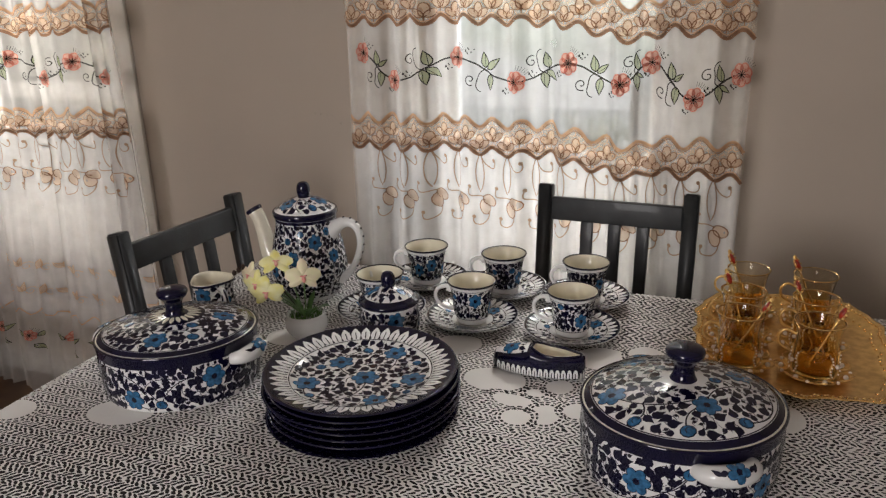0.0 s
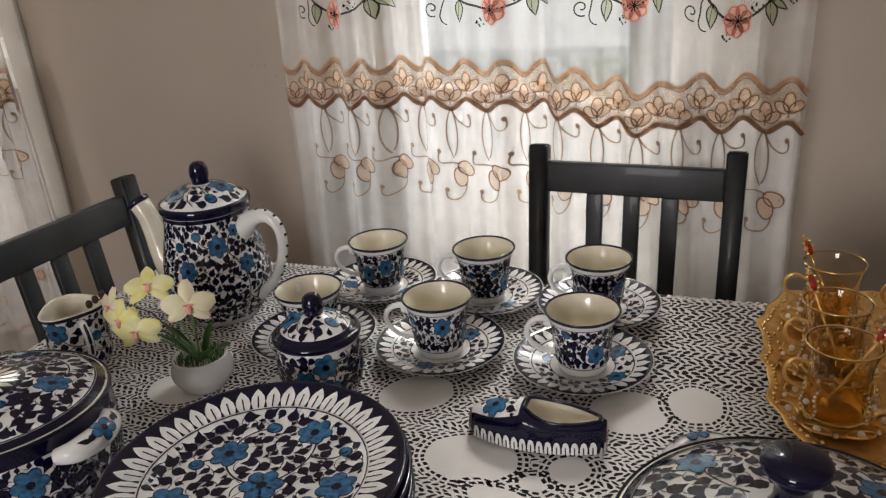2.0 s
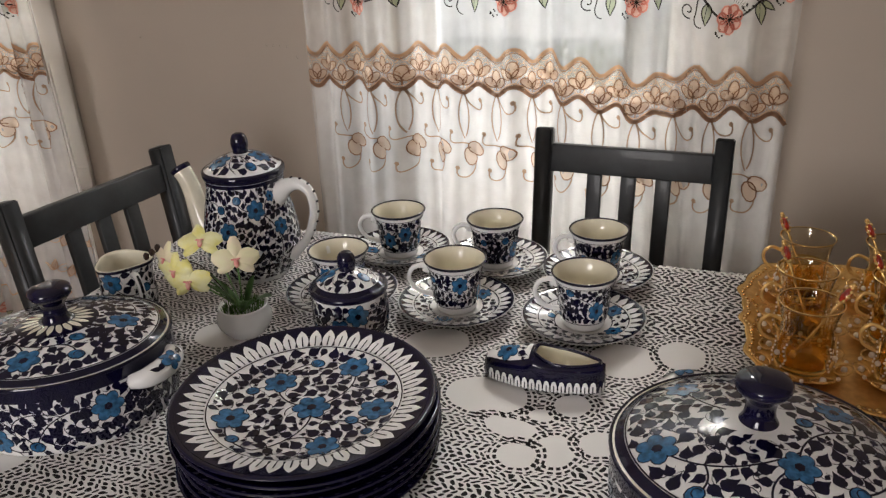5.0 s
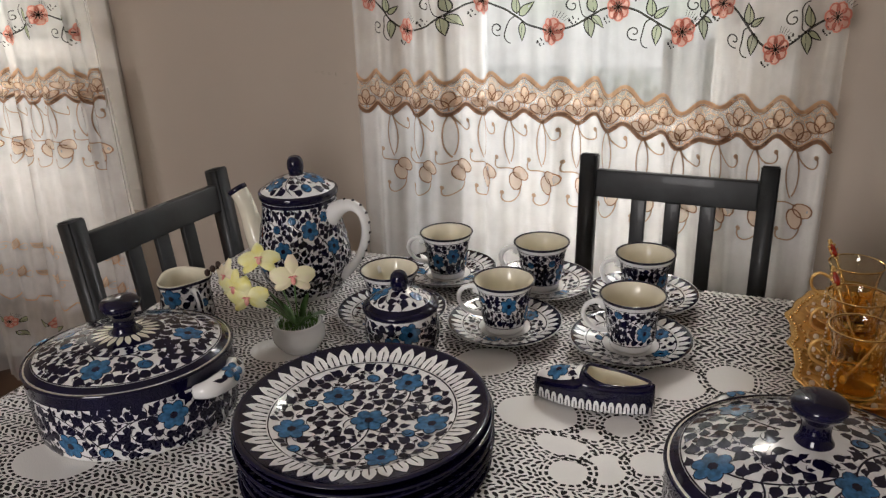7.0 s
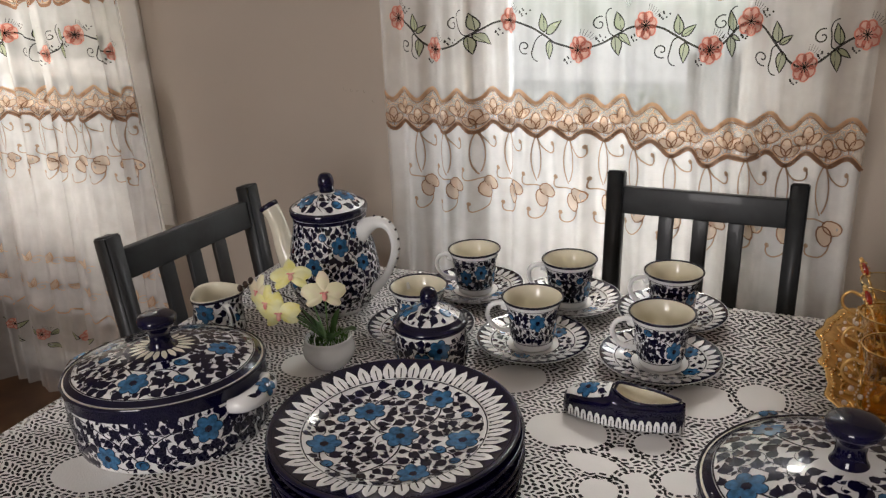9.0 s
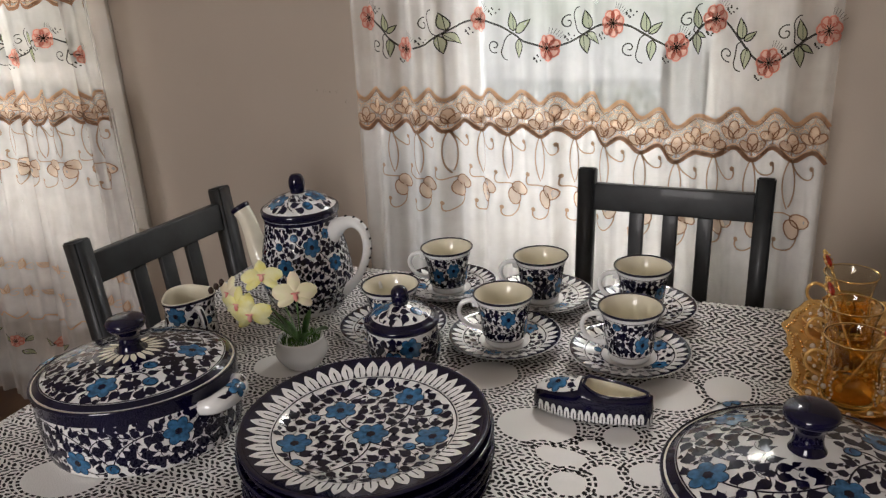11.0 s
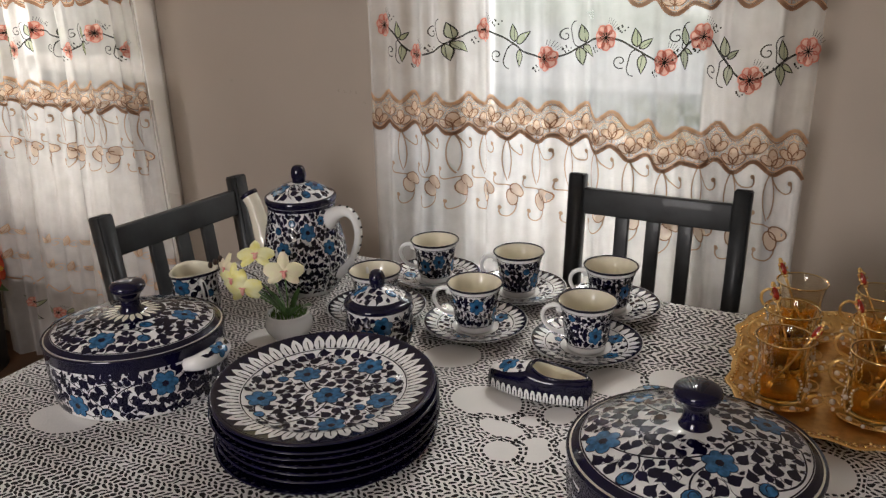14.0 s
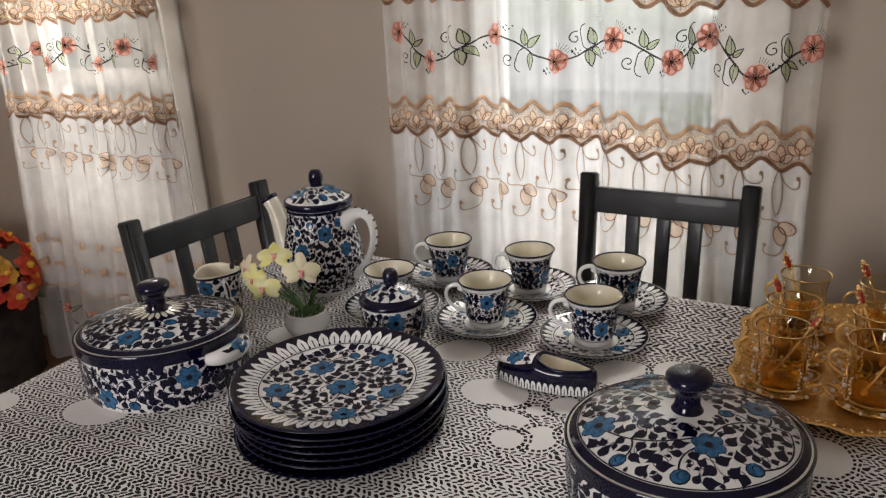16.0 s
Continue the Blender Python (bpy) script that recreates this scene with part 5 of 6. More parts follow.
def creamer(m):
    """Milk jug with a three-cornered mouth."""
    cr = thing("milk_jug", m, "blue and white painted milk jug with pinched mouth", "jug")
    out = smooth_profile([(0.034, 0.0), (0.0365, 0.006), (0.0395, 0.024), (0.0375, 0.048), (0.0365, 0.066), (0.0395, 0.082)], 4)
    k = lambda a, z: 1 + 0.10 * max(0, (z - 0.04) / 0.042) * math.cos(3 * a)
    part("body", lathe([(0, 0.002), (0.032, 0.0)] + out, 48, shape=k), GLAZE, cr)
    part("inside", lathe(smooth_profile([(0.0395, 0.082), (0.0385, 0.0832), (0.0355, 0.079), (0.0330, 0.05), (0.030, 0.012), (0, 0.008)], 3), 48, shape=k), CREAM, cr, "cream glazed inside")
    s = Side(out, 0.0395)

    def f(x, y, lift):
        v = s(x, y, lift)
        q = k(x / s.ref, v.z)
        return Vector((v.x * q, v.y * q, v.z))
    bm = bmesh.new()
    line(bm, f, [(s.wrap() * i / 48, s.l[-1] - 0.002) for i in range(49)], 0.0050, 0.0006, 0)
    vine(bm, f, lambda x, y, mg: 0.006 + mg < y < s.l[-1] - 0.004 - mg, (0, s.wrap(), 0.006, s.l[-1]), random.Random(95), 0.95, 8, 1700)
    part("painted_pattern", bm, [NAVY, BLUE], cr, "hand-painted navy leaves and blue flowers")
    path = smooth_profile([(-0.034, 0, 0.070), (-0.050, 0, 0.073), (-0.061, 0, 0.058), (-0.058, 0, 0.036), (-0.036, 0, 0.022)], 4)
    hd = part("handle", tube(path, 0.0050, 8, up=Vector((0, 1, 0))), GLAZE, cr, "white looped handle")
    part("stroke", tube([Vector(p) + Vector((-0.0047, 0, 0.001)) for p in path[2:-2]], 0.0020, 6), NAVY, hd)
    return cr


creamer(pose(-0.992, 1.046, TOP + 0.001, 0, 0, 158))


def slipper(m):
    """Ceramic slipper: lofted along its length, toe at -x, with an opening towards the heel."""
    sl = thing("ceramic_slipper", m, "small navy and white ceramic slipper ornament", "ornament")
    L = 0.146
    n, seg = 30, 28

    def half(t):
        return 0.0255 * (math.sin(math.pi * min(1, (t * 0.96 + 0.02)) ** 0.8) ** 0.45) * (0.92 + 0.10 * math.sin(2.6 * t))

    def top_z(t):
        return float(np.interp(t, (0, 0.05, 0.12, 0.22, 0.32, 0.40, 0.46, 0.52, 0.60, 0.70, 0.85, 1.0), (0.025, 0.031, 0.0355, 0.0395, 0.0425, 0.0435, 0.0420, 0.0390, 0.0365, 0.0358, 0.0360, 0.0375)))
    def open_w(t):
        u = (t - 0.41) / 0.57
        return 0.0 if u <= 0 or u >= 1 else 0.84 * (math.sin(math.pi * u) ** 0.42)
    body, inner = bmesh.new(), bmesh.new()
    rows = []
    for i in range(n + 1):
        t = i / n
        x, w, h = -L / 2 + L * t, half(t), top_z(t)
        row = []
        ow = open_w(t)
        for k in range(seg + 1):
            s = k / seg                        # from one edge of the opening round below to the other
            if s < 0.15 or s > 0.85:           # instep or rim
                e = s / 0.15 if s < 0.15 else (1 - s) / 0.15
                yy = w * (ow + (1 - ow) * e)
                zz = h - (0.012 * (yy / max(w, 1e-6)) ** 2 if ow == 0 else 0.004 * (1 - (1 - e)) * 0.9)
                sg = 1 if s < 0.5 else -1
                row.append((x, sg * yy, zz))
            else:
                u = (s - 0.15) / 0.70
                if u < 0.3 or u > 0.7:
                    e = u / 0.3 if u < 0.3 else (1 - u) / 0.3
                    zz = (h - (0.012 if ow == 0 else 0.0036)) * (1 - e) + 0.004 * e
                    yy = w * (1 + 0.06 * math.sin(math.pi * e) - 0.06 * e)
                    row.append((x, (1 if u < 0.5 else -1) * yy, zz))
                else:
                    row.append((x, w * 0.94 * (1 - (u - 0.3) / 0.2), 0.0))
        rows.append([body.verts.new(p) for p in row])
    for a, b in zip(rows, rows[1:]):
        for k in range(seg):
            body.faces.new([a[k], b[k], b[k + 1], a[k + 1]])
    body.faces.new(rows[0])
    body.faces.new(rows[-1][::-1])
    part("body", body, NAVY, sl)
    # cream hollow
    rows = []
    for i in range(19):
        t = 0.412 + 0.565 * i / 18
        x, w, h, ow = -L / 2 + L * t, half(t), top_z(t), open_w(min(max(t, 0.4101), 0.979))
        deep = 0.028 * math.sin(math.pi * i / 18) ** 0.4
        rows.append([inner.verts.new((x, w * ow * math.cos(math.pi * k / 12), h - 0.0005 - deep * math.sin(math.pi * k / 12) ** 0.5)) for k in range(13)])
    for a, b in zip(rows, rows[1:]):
        for k in range(12):
            inner.faces.new([a[k], a[k + 1], b[k + 1], b[k]])
    part("inside", inner, CREAM, sl, "cream glazed inside")
    rim = [(-L / 2 + L * t, sg * half(t) * open_w(t), top_z(t) + 0.0006) for sg, ts in ((1, range(1, 24)), (-1, range(23, 0, -1))) for t in (0.41 + 0.57 * i / 24 for i in ts)]
    part("rim_line", tube(rim + [rim[0]], 0.0019, 8), NAVY, sl, "navy glazed rim")
    bm = bmesh.new()

    def wall(sg):
        def f(x, y, lift):
            t = (x + L / 2) / L
            return Vector((x, sg * (half(t) * (1.035) + 0.0006 + lift), y))
        return f
    for sg in (1, -1):
        for i in range(15):
            x = -L / 2 + 0.012 + i * 0.0088
            o = [(x - 0.0034, 0.003), (x - 0.0036, 0.011), (x - 0.0022, 0.0165), (x, 0.018), (x + 0.0022, 0.0165), (x + 0.0036, 0.011), (x + 0.0034, 0.003)]
            blob(bm, wall(sg), o, 0.0003, 0)
            line(bm, wall(sg), [(x, 0.003), (x, 0.012)], 0.0012, 0.0006, 1)
    for i in range(5):
        y = -0.019 + i * 0.0095
        blob(bm, lambda a, b, l: Vector((L / 2 + 0.0006 + l - 7 * a * a, a, b)), [(y - 0.0036, 0.003), (y - 0.0034, 0.013), (y, 0.018), (y + 0.0034, 0.013), (y + 0.0036, 0.003)], 0.0003, 0)
    part("petal_border", bm, [GLAZE, NAVY], sl, "white petals round the sole")

    def toe(x, y, lift):
        t = (x + L / 2) / L
        w = max(half(t), 1e-4)
        return Vector((x, y, top_z(t) - 0.012 * min(1.0, abs(y / w)) ** 2 + 0.0010 + lift))
    bm = bmesh.new()
    strips = [[bm.verts.new(toe(-L / 2 + L * tt, half(tt) * kk * min(1.0, math.sin(math.pi * (0.12 + 1.6 * tt)) ** 0.5), 0.0003)) for kk in (-0.84, -0.6, -0.3, 0, 0.3, 0.6, 0.84)] for tt in (0.02, 0.06, 0.11, 0.16, 0.21, 0.26, 0.31, 0.36, 0.40)]
    for p, q in zip(strips, strips[1:]):
        for k in range(6):
            bm.faces.new([p[k], q[k], q[k + 1], p[k + 1]]).material_index = 2
    part("toe_cap", bm, [NAVY, BLUE, GLAZE], sl, "white glazed toe")
    bm = bmesh.new()
    vine(bm, toe, lambda x, y, mg: -L / 2 + 0.012 + mg < x < -0.018 - mg and abs(y) < half((x + L / 2) / L) * 0.78 - mg, (-L / 2, -0.016, -0.02, 0.02), random.Random(7), 0.8, 2, 300)
    part("painted_pattern", bm, [NAVY, BLUE], sl, "painted leaves and a blue flower on the toe")
    return sl


slipper(pose(-0.367, 1.114, TOP + 0.001, 0, 0, 6))


# ---- orchid in a white pot ----
def orchid(m):
    oc = thing("potted_orchid", m, "small artificial yellow orchid in a white round pot", "plant")
    part("pot", lathe(smooth_profile([(0, 0.002), (0.020, 0.0), (0.027, 0.004), (0.0365, 0.018), (0.0375, 0.028), (0.0345, 0.038), (0.0338, 0.044), (0.0318, 0.0445), (0.0308, 0.038), (0, 0.034)], 4), 40), CERAMIC, oc, "glossy white round pot")
    bm = bmesh.new()
    rng = random.Random(3)
    for _ in range(160):
        a, r = rng.uniform(0, 6.28), 0.029 * math.sqrt(rng.random())
        x, y = r * math.cos(a), r * math.sin(a)
        tube([(x, y, 0.034), (x + rng.uniform(-.004, .004), y + rng.uniform(-.004, .004), 0.044 + rng.uniform(0, 0.006))], [0.0009, 0.0004], 4, bm=bm)
    part("moss", bm, MOSS, oc, "green moss filling")
    for ang, ln, lean, wd in ((200, 0.060, 0.55, 0.0050), (150, 0.055, 0.75, 0.0055), (330, 0.050, 0.95, 0.0125), (300, 0.048, 0.8, 0.0110), (250, 0.056, 0.4, 0.0045), (60, 0.048, 0.5, 0.0060), (180, 0.070, 0.45, 0.0040)):
        bm = bmesh.new()
        a = math.radians(ang)
        rows = []
        for i in range(7):
            t = i / 6
            r, z = 0.006 + ln * lean * t, 0.038 + ln * t * (1 - 0.45 * lean * t)
            w = wd * math.sin(math.pi * (0.12 + 0.86 * t)) ** 0.8
            c = Vector((r * math.cos(a), r * math.sin(a), z))
            sd = Vector((-math.sin(a), math.cos(a), 0)) * w
            rows.append([bm.verts.new(c + sd + Vector((0, 0, 0.003 * w / wd))), bm.verts.new(c), bm.verts.new(c - sd + Vector((0, 0, 0.003 * w / wd)))])
        for p, q in zip(rows, rows[1:]):
            for k in range(2):
                bm.faces.new([p[k], p[k + 1], q[k + 1], q[k]])
        bmesh.ops.solidify(bm, geom=list(bm.faces), thickness=0.0008)
        part("leaf", bm, LEAF, oc)
    # stems and blooms; x of the thing runs to the camera's right
    blooms = [((0.004, -0.014, 0.118), (0.25, -0.9, 0.25), 0.030, PETAL_PALE), ((-0.060, -0.024, 0.094), (-0.1, -0.95, 0.1), 0.029, PETAL), ((-0.092, -0.004, 0.120), (-0.6, -0.75, 0.25), 0.024, PETAL_PALE),
              ((-0.044, 0.004, 0.140), (0.1, -0.62, 0.75), 0.028, PETAL), ((-0.078, -0.018, 0.108), (-0.35, -0.85, 0.1), 0.025, PETAL)]
    for c, d, r, mt in blooms:
        r *= 1.02
        st = tube([(0, 0, 0.036), (c[0] * 0.35, c[1] * 0.4 + 0.004, c[2] * 0.62), (c[0] * 0.85, c[1] * 0.8 + 0.004, c[2] * 0.93), c], 0.0012, 6)
        part("stem", st, LEAF, oc)
        bm = bmesh.new()
        fr = Matrix.Translation(c) @ Vector(d).to_track_quat("Z", "Y").to_matrix().to_4x4()
        for i, (ang, sz, wd) in enumerate(((8, 1.02, 0.43), (172, 1.02, 0.43), (90, 1.0, 0.31), (218, 0.95, 0.27), (322, 0.95, 0.27))):
            a = math.radians(ang + rng.uniform(-8, 8))
            rows = []
            for j in range(6):
                t = j / 5
                w = r * wd * math.sin(math.pi * (0.10 + 0.83 * t)) ** 0.7
                cc = Vector((math.cos(a), math.sin(a), 0)) * (r * sz * t) + Vector((0, 0, 0.004 * t - 0.30 * r * t * t + (0.0008 if i < 2 else 0)))
                sd = Vector((-math.sin(a), math.cos(a), 0)) * w
                rows.append([bm.verts.new(fr @ (cc + sd * k + Vector((0, 0, -0.0035 * k * k)))) for k in (-1, -0.5, 0, 0.5, 1)])
            for p, q in zip(rows, rows[1:]):
                for k in range(4):
                    bm.faces.new([p[k], p[k + 1], q[k + 1], q[k]])
        bl = part("bloom", bm, mt, oc, "pale yellow orchid bloom")
        lip = bmesh.new()
        ball(lip, (0, -0.16 * r, 0.002), r * 0.12, seg=8, scale=(1.0, 1.9, 0.5))
        ball(lip, (0.10 * r, 0.02 * r, 0.0025), r * 0.07, seg=6, scale=(1.6, 0.7, 0.5))
        ball(lip, (-0.10 * r, 0.02 * r, 0.0025), r * 0.07, seg=6, scale=(1.6, 0.7, 0.5))
        for v in lip.verts:
            v.co = fr @ v.co
        part("lip", lip, LIP, bl, "coral throat")
    bm = tube([(0, 0, 0.036), (-0.05, 0.012, 0.100), (-0.098, 0.008, 0.128), (-0.116, 0.004, 0.124)], 0.0009, 5)
    for p in ((-0.110, 0.005, 0.127), (-0.118, 0.004, 0.122), (-0.103, 0.010, 0.131)):
        ball(bm, p, 0.0042, seg=8, scale=(1, 1, 1.3))
    part("bud_sprig", bm, BUD, oc, "dark brown bud sprig")
    return oc


orchid(pose(-0.787, 1.062, TOP + 0.001, 0, 0, 30))


# ---- gold tea set ----
def tray_outline(k):
    """A long tray with waved, cornered edges, scaled by k."""
    pts = []
    hx, hy = 0.150, 0.196
    n = 120
    for i in range(n):
        a = 2 * math.pi * i / n
        c, s = math.cos(a), math.sin(a)
        p = 3.6
        r = (abs(c / hx) ** p + abs(s / hy) ** p) ** (-1 / p)
        r *= 1 + 0.022 * math.cos(12 * a) + 0.012 * math.cos(24 * a)
        pts.append((r * c * k, r * s * k))
    return pts


def tray(m):
    ty = thing("tray", m, "gold metal serving tray with waved ornamental rim", "tray")
    bm = bmesh.new()
    rings = []
    for k, z in ((0.0, 0.004), (0.5, 0.004), (0.80, 0.004), (0.84, 0.006), (0.90, 0.013), (0.985, 0.019), (1.0, 0.0185), (0.985, 0.0165), (0.90, 0.010), (0.84, 0.001), (0.4, 0.0), (0.0, 0.0)):
        rings.append([bm.verts.new((0, 0, z))] if k == 0 else [bm.verts.new((x, y, z)) for x, y in tray_outline(k)])
    n = 120
    for a, b in zip(rings, rings[1:]):
        for i in range(n):
            j = (i + 1) % n
            vs = [a[0], b[i], b[j]] if len(a) == 1 else [a[j], a[i], b[0]] if len(b) == 1 else [a[i], b[i], b[j], a[j]]
            bm.faces.new(vs)
    part("base", bm, GOLD, ty)
    bm = bmesh.new()
    for k, z in ((0.945, 0.0165), (0.86, 0.0085)):
        o = tray_outline(k)
        for i in range(0, n, 1 if k > 0.9 else 2):
            ball(bm, (*o[i], z), 0.0030, seg=6)
    part("beading", bm, GOLD_RIM, ty, "beaded gold edge")
    return ty


TRAY = pose(-0.022, 1.358, TOP + 0.002, 0, 0, TABLE_TURN + 2)
tray(TRAY)


def ornament_arc(bm, mat_gold, mat_pearl, a0, base_r, z0, h):
    """A looped stem with pearls, standing against a glass."""
    for sg in (-1, 1):
        path = []
        for i in range(9):
            t = i / 8
            a = a0 + sg * float(np.interp(t, (0, 0.15, 0.35, 0.65, 0.85, 1.0), (0.02, 0.26, 0.36, 0.22, 0.28, 0.44)))
            r = base_r(z0 + h * t) + 0.0022
            path.append((r * math.cos(a), r * math.sin(a), z0 + h * t))
        tube(path, 0.0014, 5, bm=bm, mat=mat_gold)
        for i in range(1, 8):
            p = Vector(path[i])
            ball(bm, p + Vector((p.x, p.y, 0)).normalized() * 0.0014, 0.0013, mat_pearl, 5)
    r = base_r(z0 + h * 0.5) + 0.004
    ball(bm, (r * math.cos(a0), r * math.sin(a0), z0 + h * 0.5), 0.0030, mat_pearl, 7)


def tea_glass():
    out = [(0.0225, 0.0), (0.0245, 0.003), (0.0262, 0.012), (0.0258, 0.024), (0.0246, 0.038), (0.0250, 0.050), (0.0276, 0.064), (0.0302, 0.072)]
    so = smooth_profile(out, 4)
    inn = [(max(r - 0.0018, 0.0), z) for r, z in so if z > 0.005][::-1]
    g = thing("tea_glass", pose(0, 0, 0), "tea glass with gold rim and pearl ornaments, amber reflection tinted into its foot", "glass", "gold tea set")
    bm = lathe([(0, 0.0)] + so + [(0.0294, 0.0726)] + inn + [(0, 0.006)], 32)
    # lower faces get the amber that stands for the tray's reflection
    for fc in bm.faces:
        fc.material_index = 1 if fc.calc_center_median().z > 0.042 else 0
    part("bowl", bm, [AMBER_REFLECTION, CLEAR_GLASS], g, "clear glass, its foot tinted amber as the gold tray's reflection")
    part("gold_rim", lathe(smooth_profile([(0.0302, 0.0718), (0.0306, 0.0726), (0.0298, 0.0733), (0.0291, 0.0726)], 3), 32), GOLD_RIM, g)
    radius = lambda z: float(np.interp(z, [p[1] for p in so], [p[0] for p in so]))
    for i in range(3):
        bm = bmesh.new()
        ornament_arc(bm, 0, 1, math.radians(-100 + 120 * i), radius, 0.004, 0.034)
        part("ornament", bm, [GOLD, PEARL], g, "gold tulip ornament set with pearls")
    path = smooth_profile([(0.025, 0, 0.052), (0.037, 0, 0.057), (0.045, 0, 0.049), (0.042, 0, 0.036), (0.026, 0, 0.027)], 4)
    part("handle", tube(path, 0.0019, 7, up=Vector((0, 1, 0))), GOLD, g, "gold looped handle")
    return g


def tea_saucer():
    s = thing("glass_saucer", pose(0, 0, 0), "small gold saucer edged with pearls and loops", "saucer", "gold tea set")
    part("dish", lathe(smooth_profile([(0, 0.003), (0.022, 0.003), (0.030, 0.0045), (0.042, 0.009), (0.0435, 0.0088), (0.040, 0.006), (0.026, 0.0), (0, 0.0)], 3), 40), GOLD, s)
    for i in range(7):
        a = 2 * math.pi * i / 7
        bm = bmesh.new()
        c = Vector((0.041 * math.cos(a), 0.041 * math.sin(a), 0.0105))
        loop = [c + Vector((math.cos(a) * 0.0085 * math.cos(t) - math.sin(a) * 0.0125 * math.sin(t), math.sin(a) * 0.0085 * math.cos(t) + math.cos(a) * 0.0125 * math.sin(t), 0.0025 * math.cos(t))) for t in (6.283 * j / 14 for j in range(15))]
        tube(loop, 0.0013, 5, bm=bm)
        ball(bm, c, 0.0036, 1, 8)
        ball(bm, c + Vector((-math.sin(a), math.cos(a), 0)) * 0.0165, 0.0024, 1, 7)
        part("ornament", bm, [GOLD, PEARL], s, "gold loop with pearls")
    return s


def tea_spoon():
    """Origin where the bowl rests in the glass; the handle leans to +x."""
    s = thing("teaspoon", pose(0, 0, 0), "gold teaspoon with a red jewelled end", "spoon", "gold tea set")
    path = smooth_profile([(-0.012, 0, 0.004), (0.004, 0, 0.026), (0.022, 0, 0.056), (0.033, 0, 0.074)], 5)
    part("shaft", tube(path, [0.0016 + 0.0005 * (i % 3 == 0) for i in range(len(path))], 7), GOLD, s)
    bm = ball(bmesh.new(), (0, 0, 0), 0.0075, seg=10, scale=(0.75, 1.0, 0.35))
    for v in bm.verts:
        v.co = pose(-0.012, 0, 0.004, 0, -60, 0) @ v.co
    part("bowl", bm, GOLD, s)
    end, d = Vector(path[-1]), (Vector(path[-1]) - Vector(path[-3])).normalized()
    fr = Matrix.Translation(end + d * 0.009) @ d.to_track_quat("Z", "Y").to_matrix().to_4x4()
    bm = bmesh.new()
    for k in range(10):
        a = 6.283 * k / 10
        ball(bm, (0.0070 * math.cos(a), 0.0012, 0.0120 * math.sin(a)), 0.0024, seg=6)
    ball(bm, (0, 0.001, 0.0145), 0.0032, seg=7)
    ball(bm, (0, 0, 0), 0.0060, seg=8, scale=(1, 0.45, 1.65))
    for v in bm.verts:
        v.co = fr @ v.co
    setting = part("setting", bm, GOLD, s, "gold leaf setting")
    bm = ball(bmesh.new(), (0, -0.0012, 0), 0.0062, seg=10, scale=(0.85, 0.62, 1.6))
    ball(bm, (0, 0.0012, 0), 0.0062, seg=10, scale=(0.85, 0.62, 1.6))
    for v in bm.verts:
        v.co = fr @ v.co
    part("jewel", bm, JEWEL, setting, "red faceted jewel")
    return s


g0, s0, p0 = tea_glass(), tea_saucer(), tea_spoon()
for made, k in ((g0, 1.20), (s0, 1.12)):
    for child in made.children:
        child.data.transform(Matrix.Diagonal((k, k, k, 1)))
first = True
GLASSES = ((-0.091, 1.255, 200, 25), (-0.100, 1.348, 205, 140), (-0.107, 1.458, 190, 150), (0.018, 1.268, 190, 40), (0.008, 1.362, 205, 145), (0.000, 1.472, 195, 150))
for x, y, turn, lean in GLASSES:
    base = TOP + 0.0065
    ms, mg, mp = pose(x, y, base, 0, 0, turn), pose(x, y, base + 0.0034, 0, 0, turn), pose(x, y, base + 0.016, 0, 0, lean)
    if first:
        s0.matrix_world, g0.matrix_world, p0.matrix_world = ms, mg, mp
        first = False
    else:
        copy_thing(s0, ms)
        copy_thing(g0, mg)
        copy_thing(p0, mp)


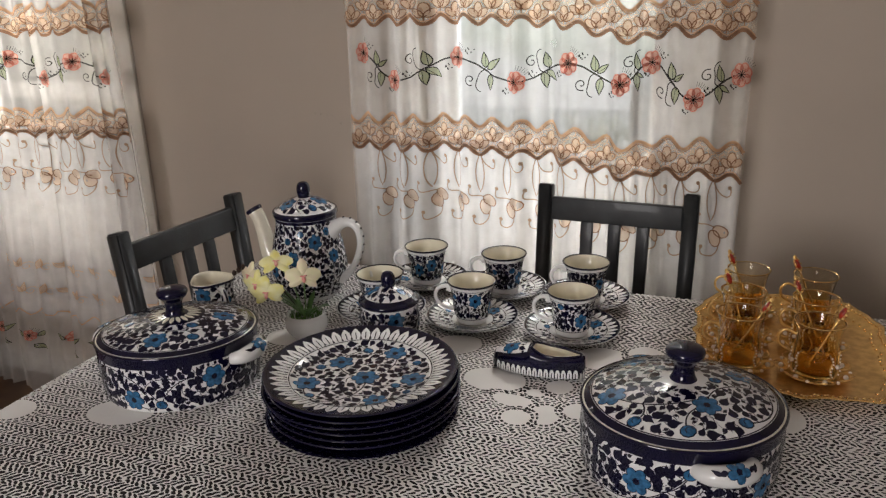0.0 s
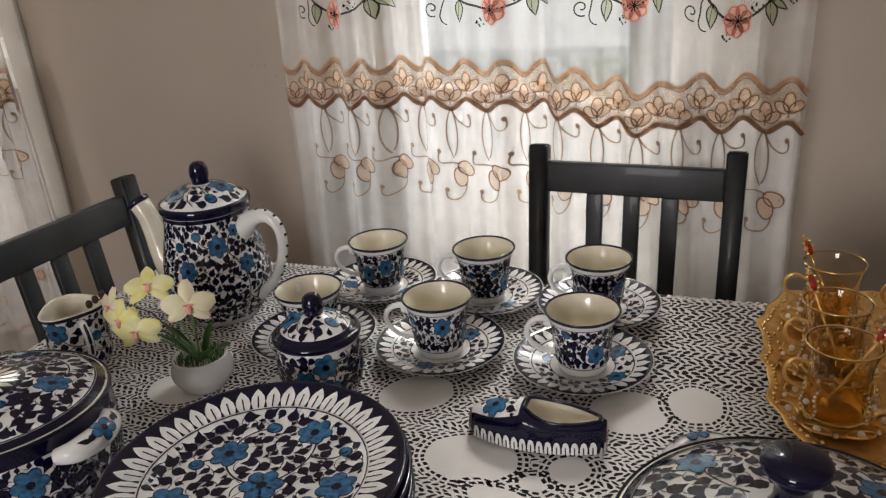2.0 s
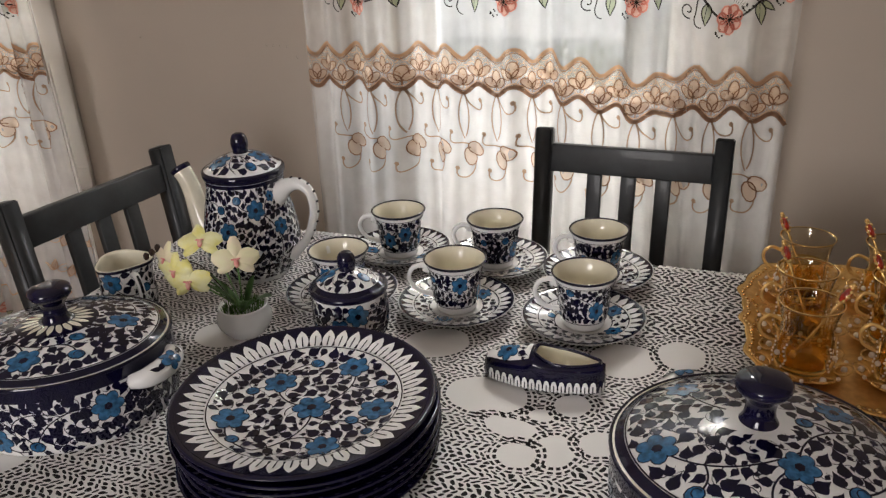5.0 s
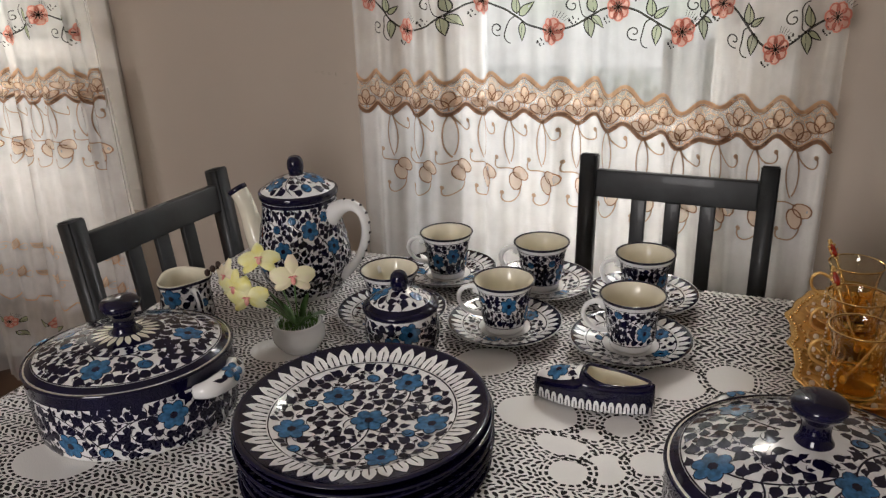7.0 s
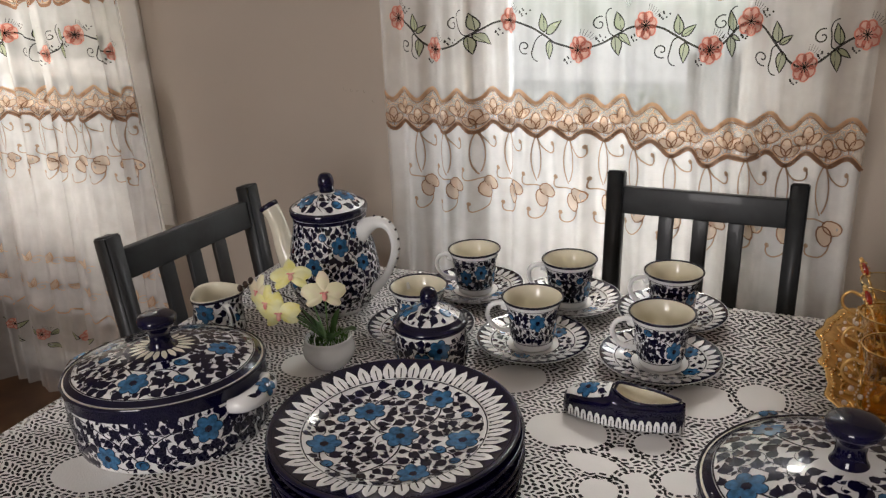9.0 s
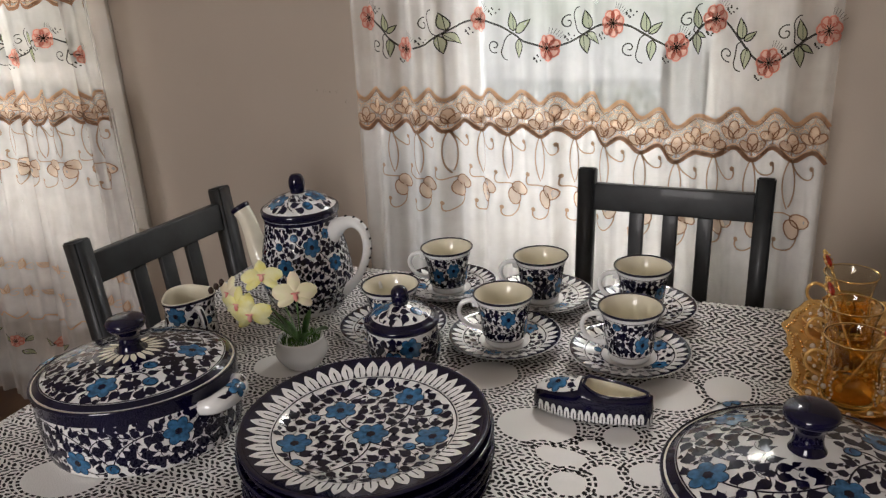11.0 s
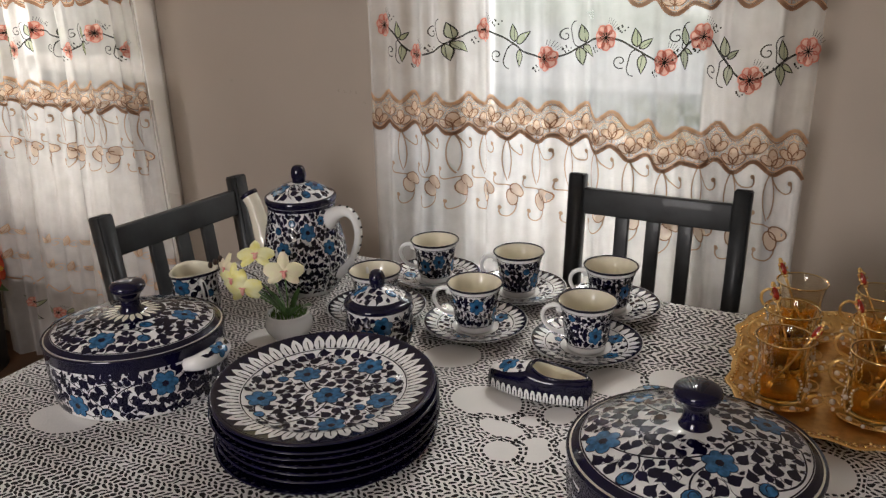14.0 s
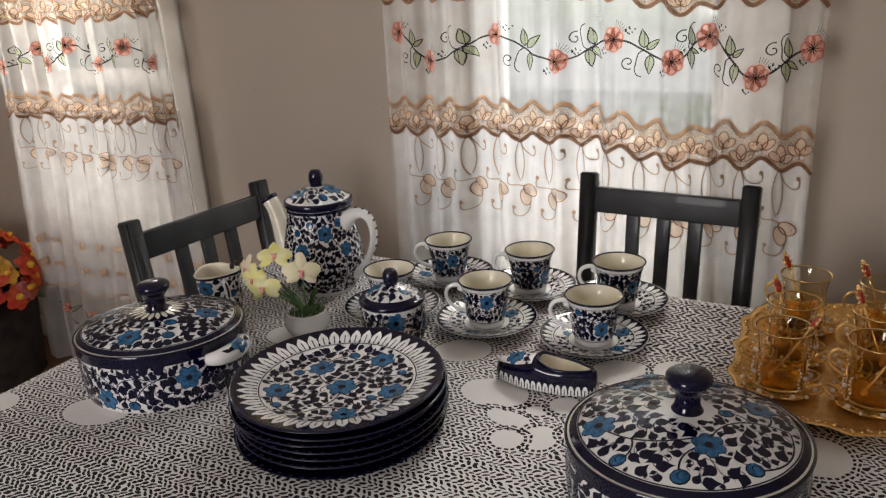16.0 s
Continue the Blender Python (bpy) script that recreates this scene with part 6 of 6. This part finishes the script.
# ---- flowers on a stand beside the curtain ----
def bouquet(m):
    """Artificial red and yellow flowers massed over a dark tall basket."""
    bq = thing("flower_basket", m, "dark tall basket with artificial red and yellow flowers", "flowers")
    part("basket", lathe(smooth_profile([(0, 0.0), (0.13, 0.0), (0.14, 0.02), (0.155, 0.20), (0.165, 0.30), (0.16, 0.31), (0.14, 0.29), (0, 0.27)], 3), 32), BASKET, bq)
    rng = random.Random(12)
    for i in range(76):
        a, e = rng.uniform(0, 6.28), rng.uniform(-0.25, 1.35)
        c = Vector((0.19 * math.cos(a) * math.cos(e), 0.19 * math.sin(a) * math.cos(e), 0.33 + 0.17 * math.sin(e)))
        d = (c - Vector((0, 0, 0.26))).normalized()
        fr = Matrix.Translation(c) @ d.to_track_quat("Z", "Y").to_matrix().to_4x4() @ pose(0, 0, 0, 0, 0, rng.uniform(0, 360))
        bm = bmesh.new()
        r = rng.uniform(0.034, 0.050)
        for k in range(6):
            aa = math.radians(60 * k)
            rows = []
            for j in range(4):
                t = j / 3
                w = r * 0.5 * math.sin(math.pi * (0.15 + 0.75 * t))
                cc = Vector((math.cos(aa), math.sin(aa), 0)) * r * t + Vector((0, 0, 0.012 * t - 0.018 * t * t))
                sd = Vector((-math.sin(aa), math.cos(aa), 0)) * w
                rows.append([bm.verts.new(fr @ (cc - sd)), bm.verts.new(fr @ (cc + Vector((0, 0, -0.003)))), bm.verts.new(fr @ (cc + sd))])
            for p, q in zip(rows, rows[1:]):
                for z in range(2):
                    bm.faces.new([p[z], p[z + 1], q[z + 1], q[z]])
        bl = part("bloom", bm, rng.choice((FL_RED, FL_RED, FL_RED, FL_YELLOW, FL_YELLOW, FL_PINK)), bq)
        ctr = ball(bmesh.new(), c + d * 0.006, r * 0.28, seg=7)
        part("centre", ctr, FL_YELLOW, bl)
    for i in range(16):
        a, e = rng.uniform(0, 6.28), rng.uniform(-0.35, 0.2)
        c = Vector((0.16 * math.cos(a) * math.cos(e), 0.16 * math.sin(a) * math.cos(e), 0.31 + 0.14 * math.sin(e)))
        bm = bmesh.new()
        o = leaf_shape(0, 0, 0, 0.09, 0.3, 0.1)
        fr = Matrix.Translation(c) @ Euler((rng.uniform(-0.8, 0.8), rng.uniform(-0.8, 0.8), a)).to_matrix().to_4x4()
        blob(bm, lambda x, y, l: fr @ Vector((x, y, 2.0 * x * x)), o, 0, 0)
        part("leaf", bm, LEAF, bq)
    return bq


bouquet(WALL @ pose(-2.83, -0.17, 0.0) @ Matrix.Diagonal((1.22, 1.22, 1.12, 1)))
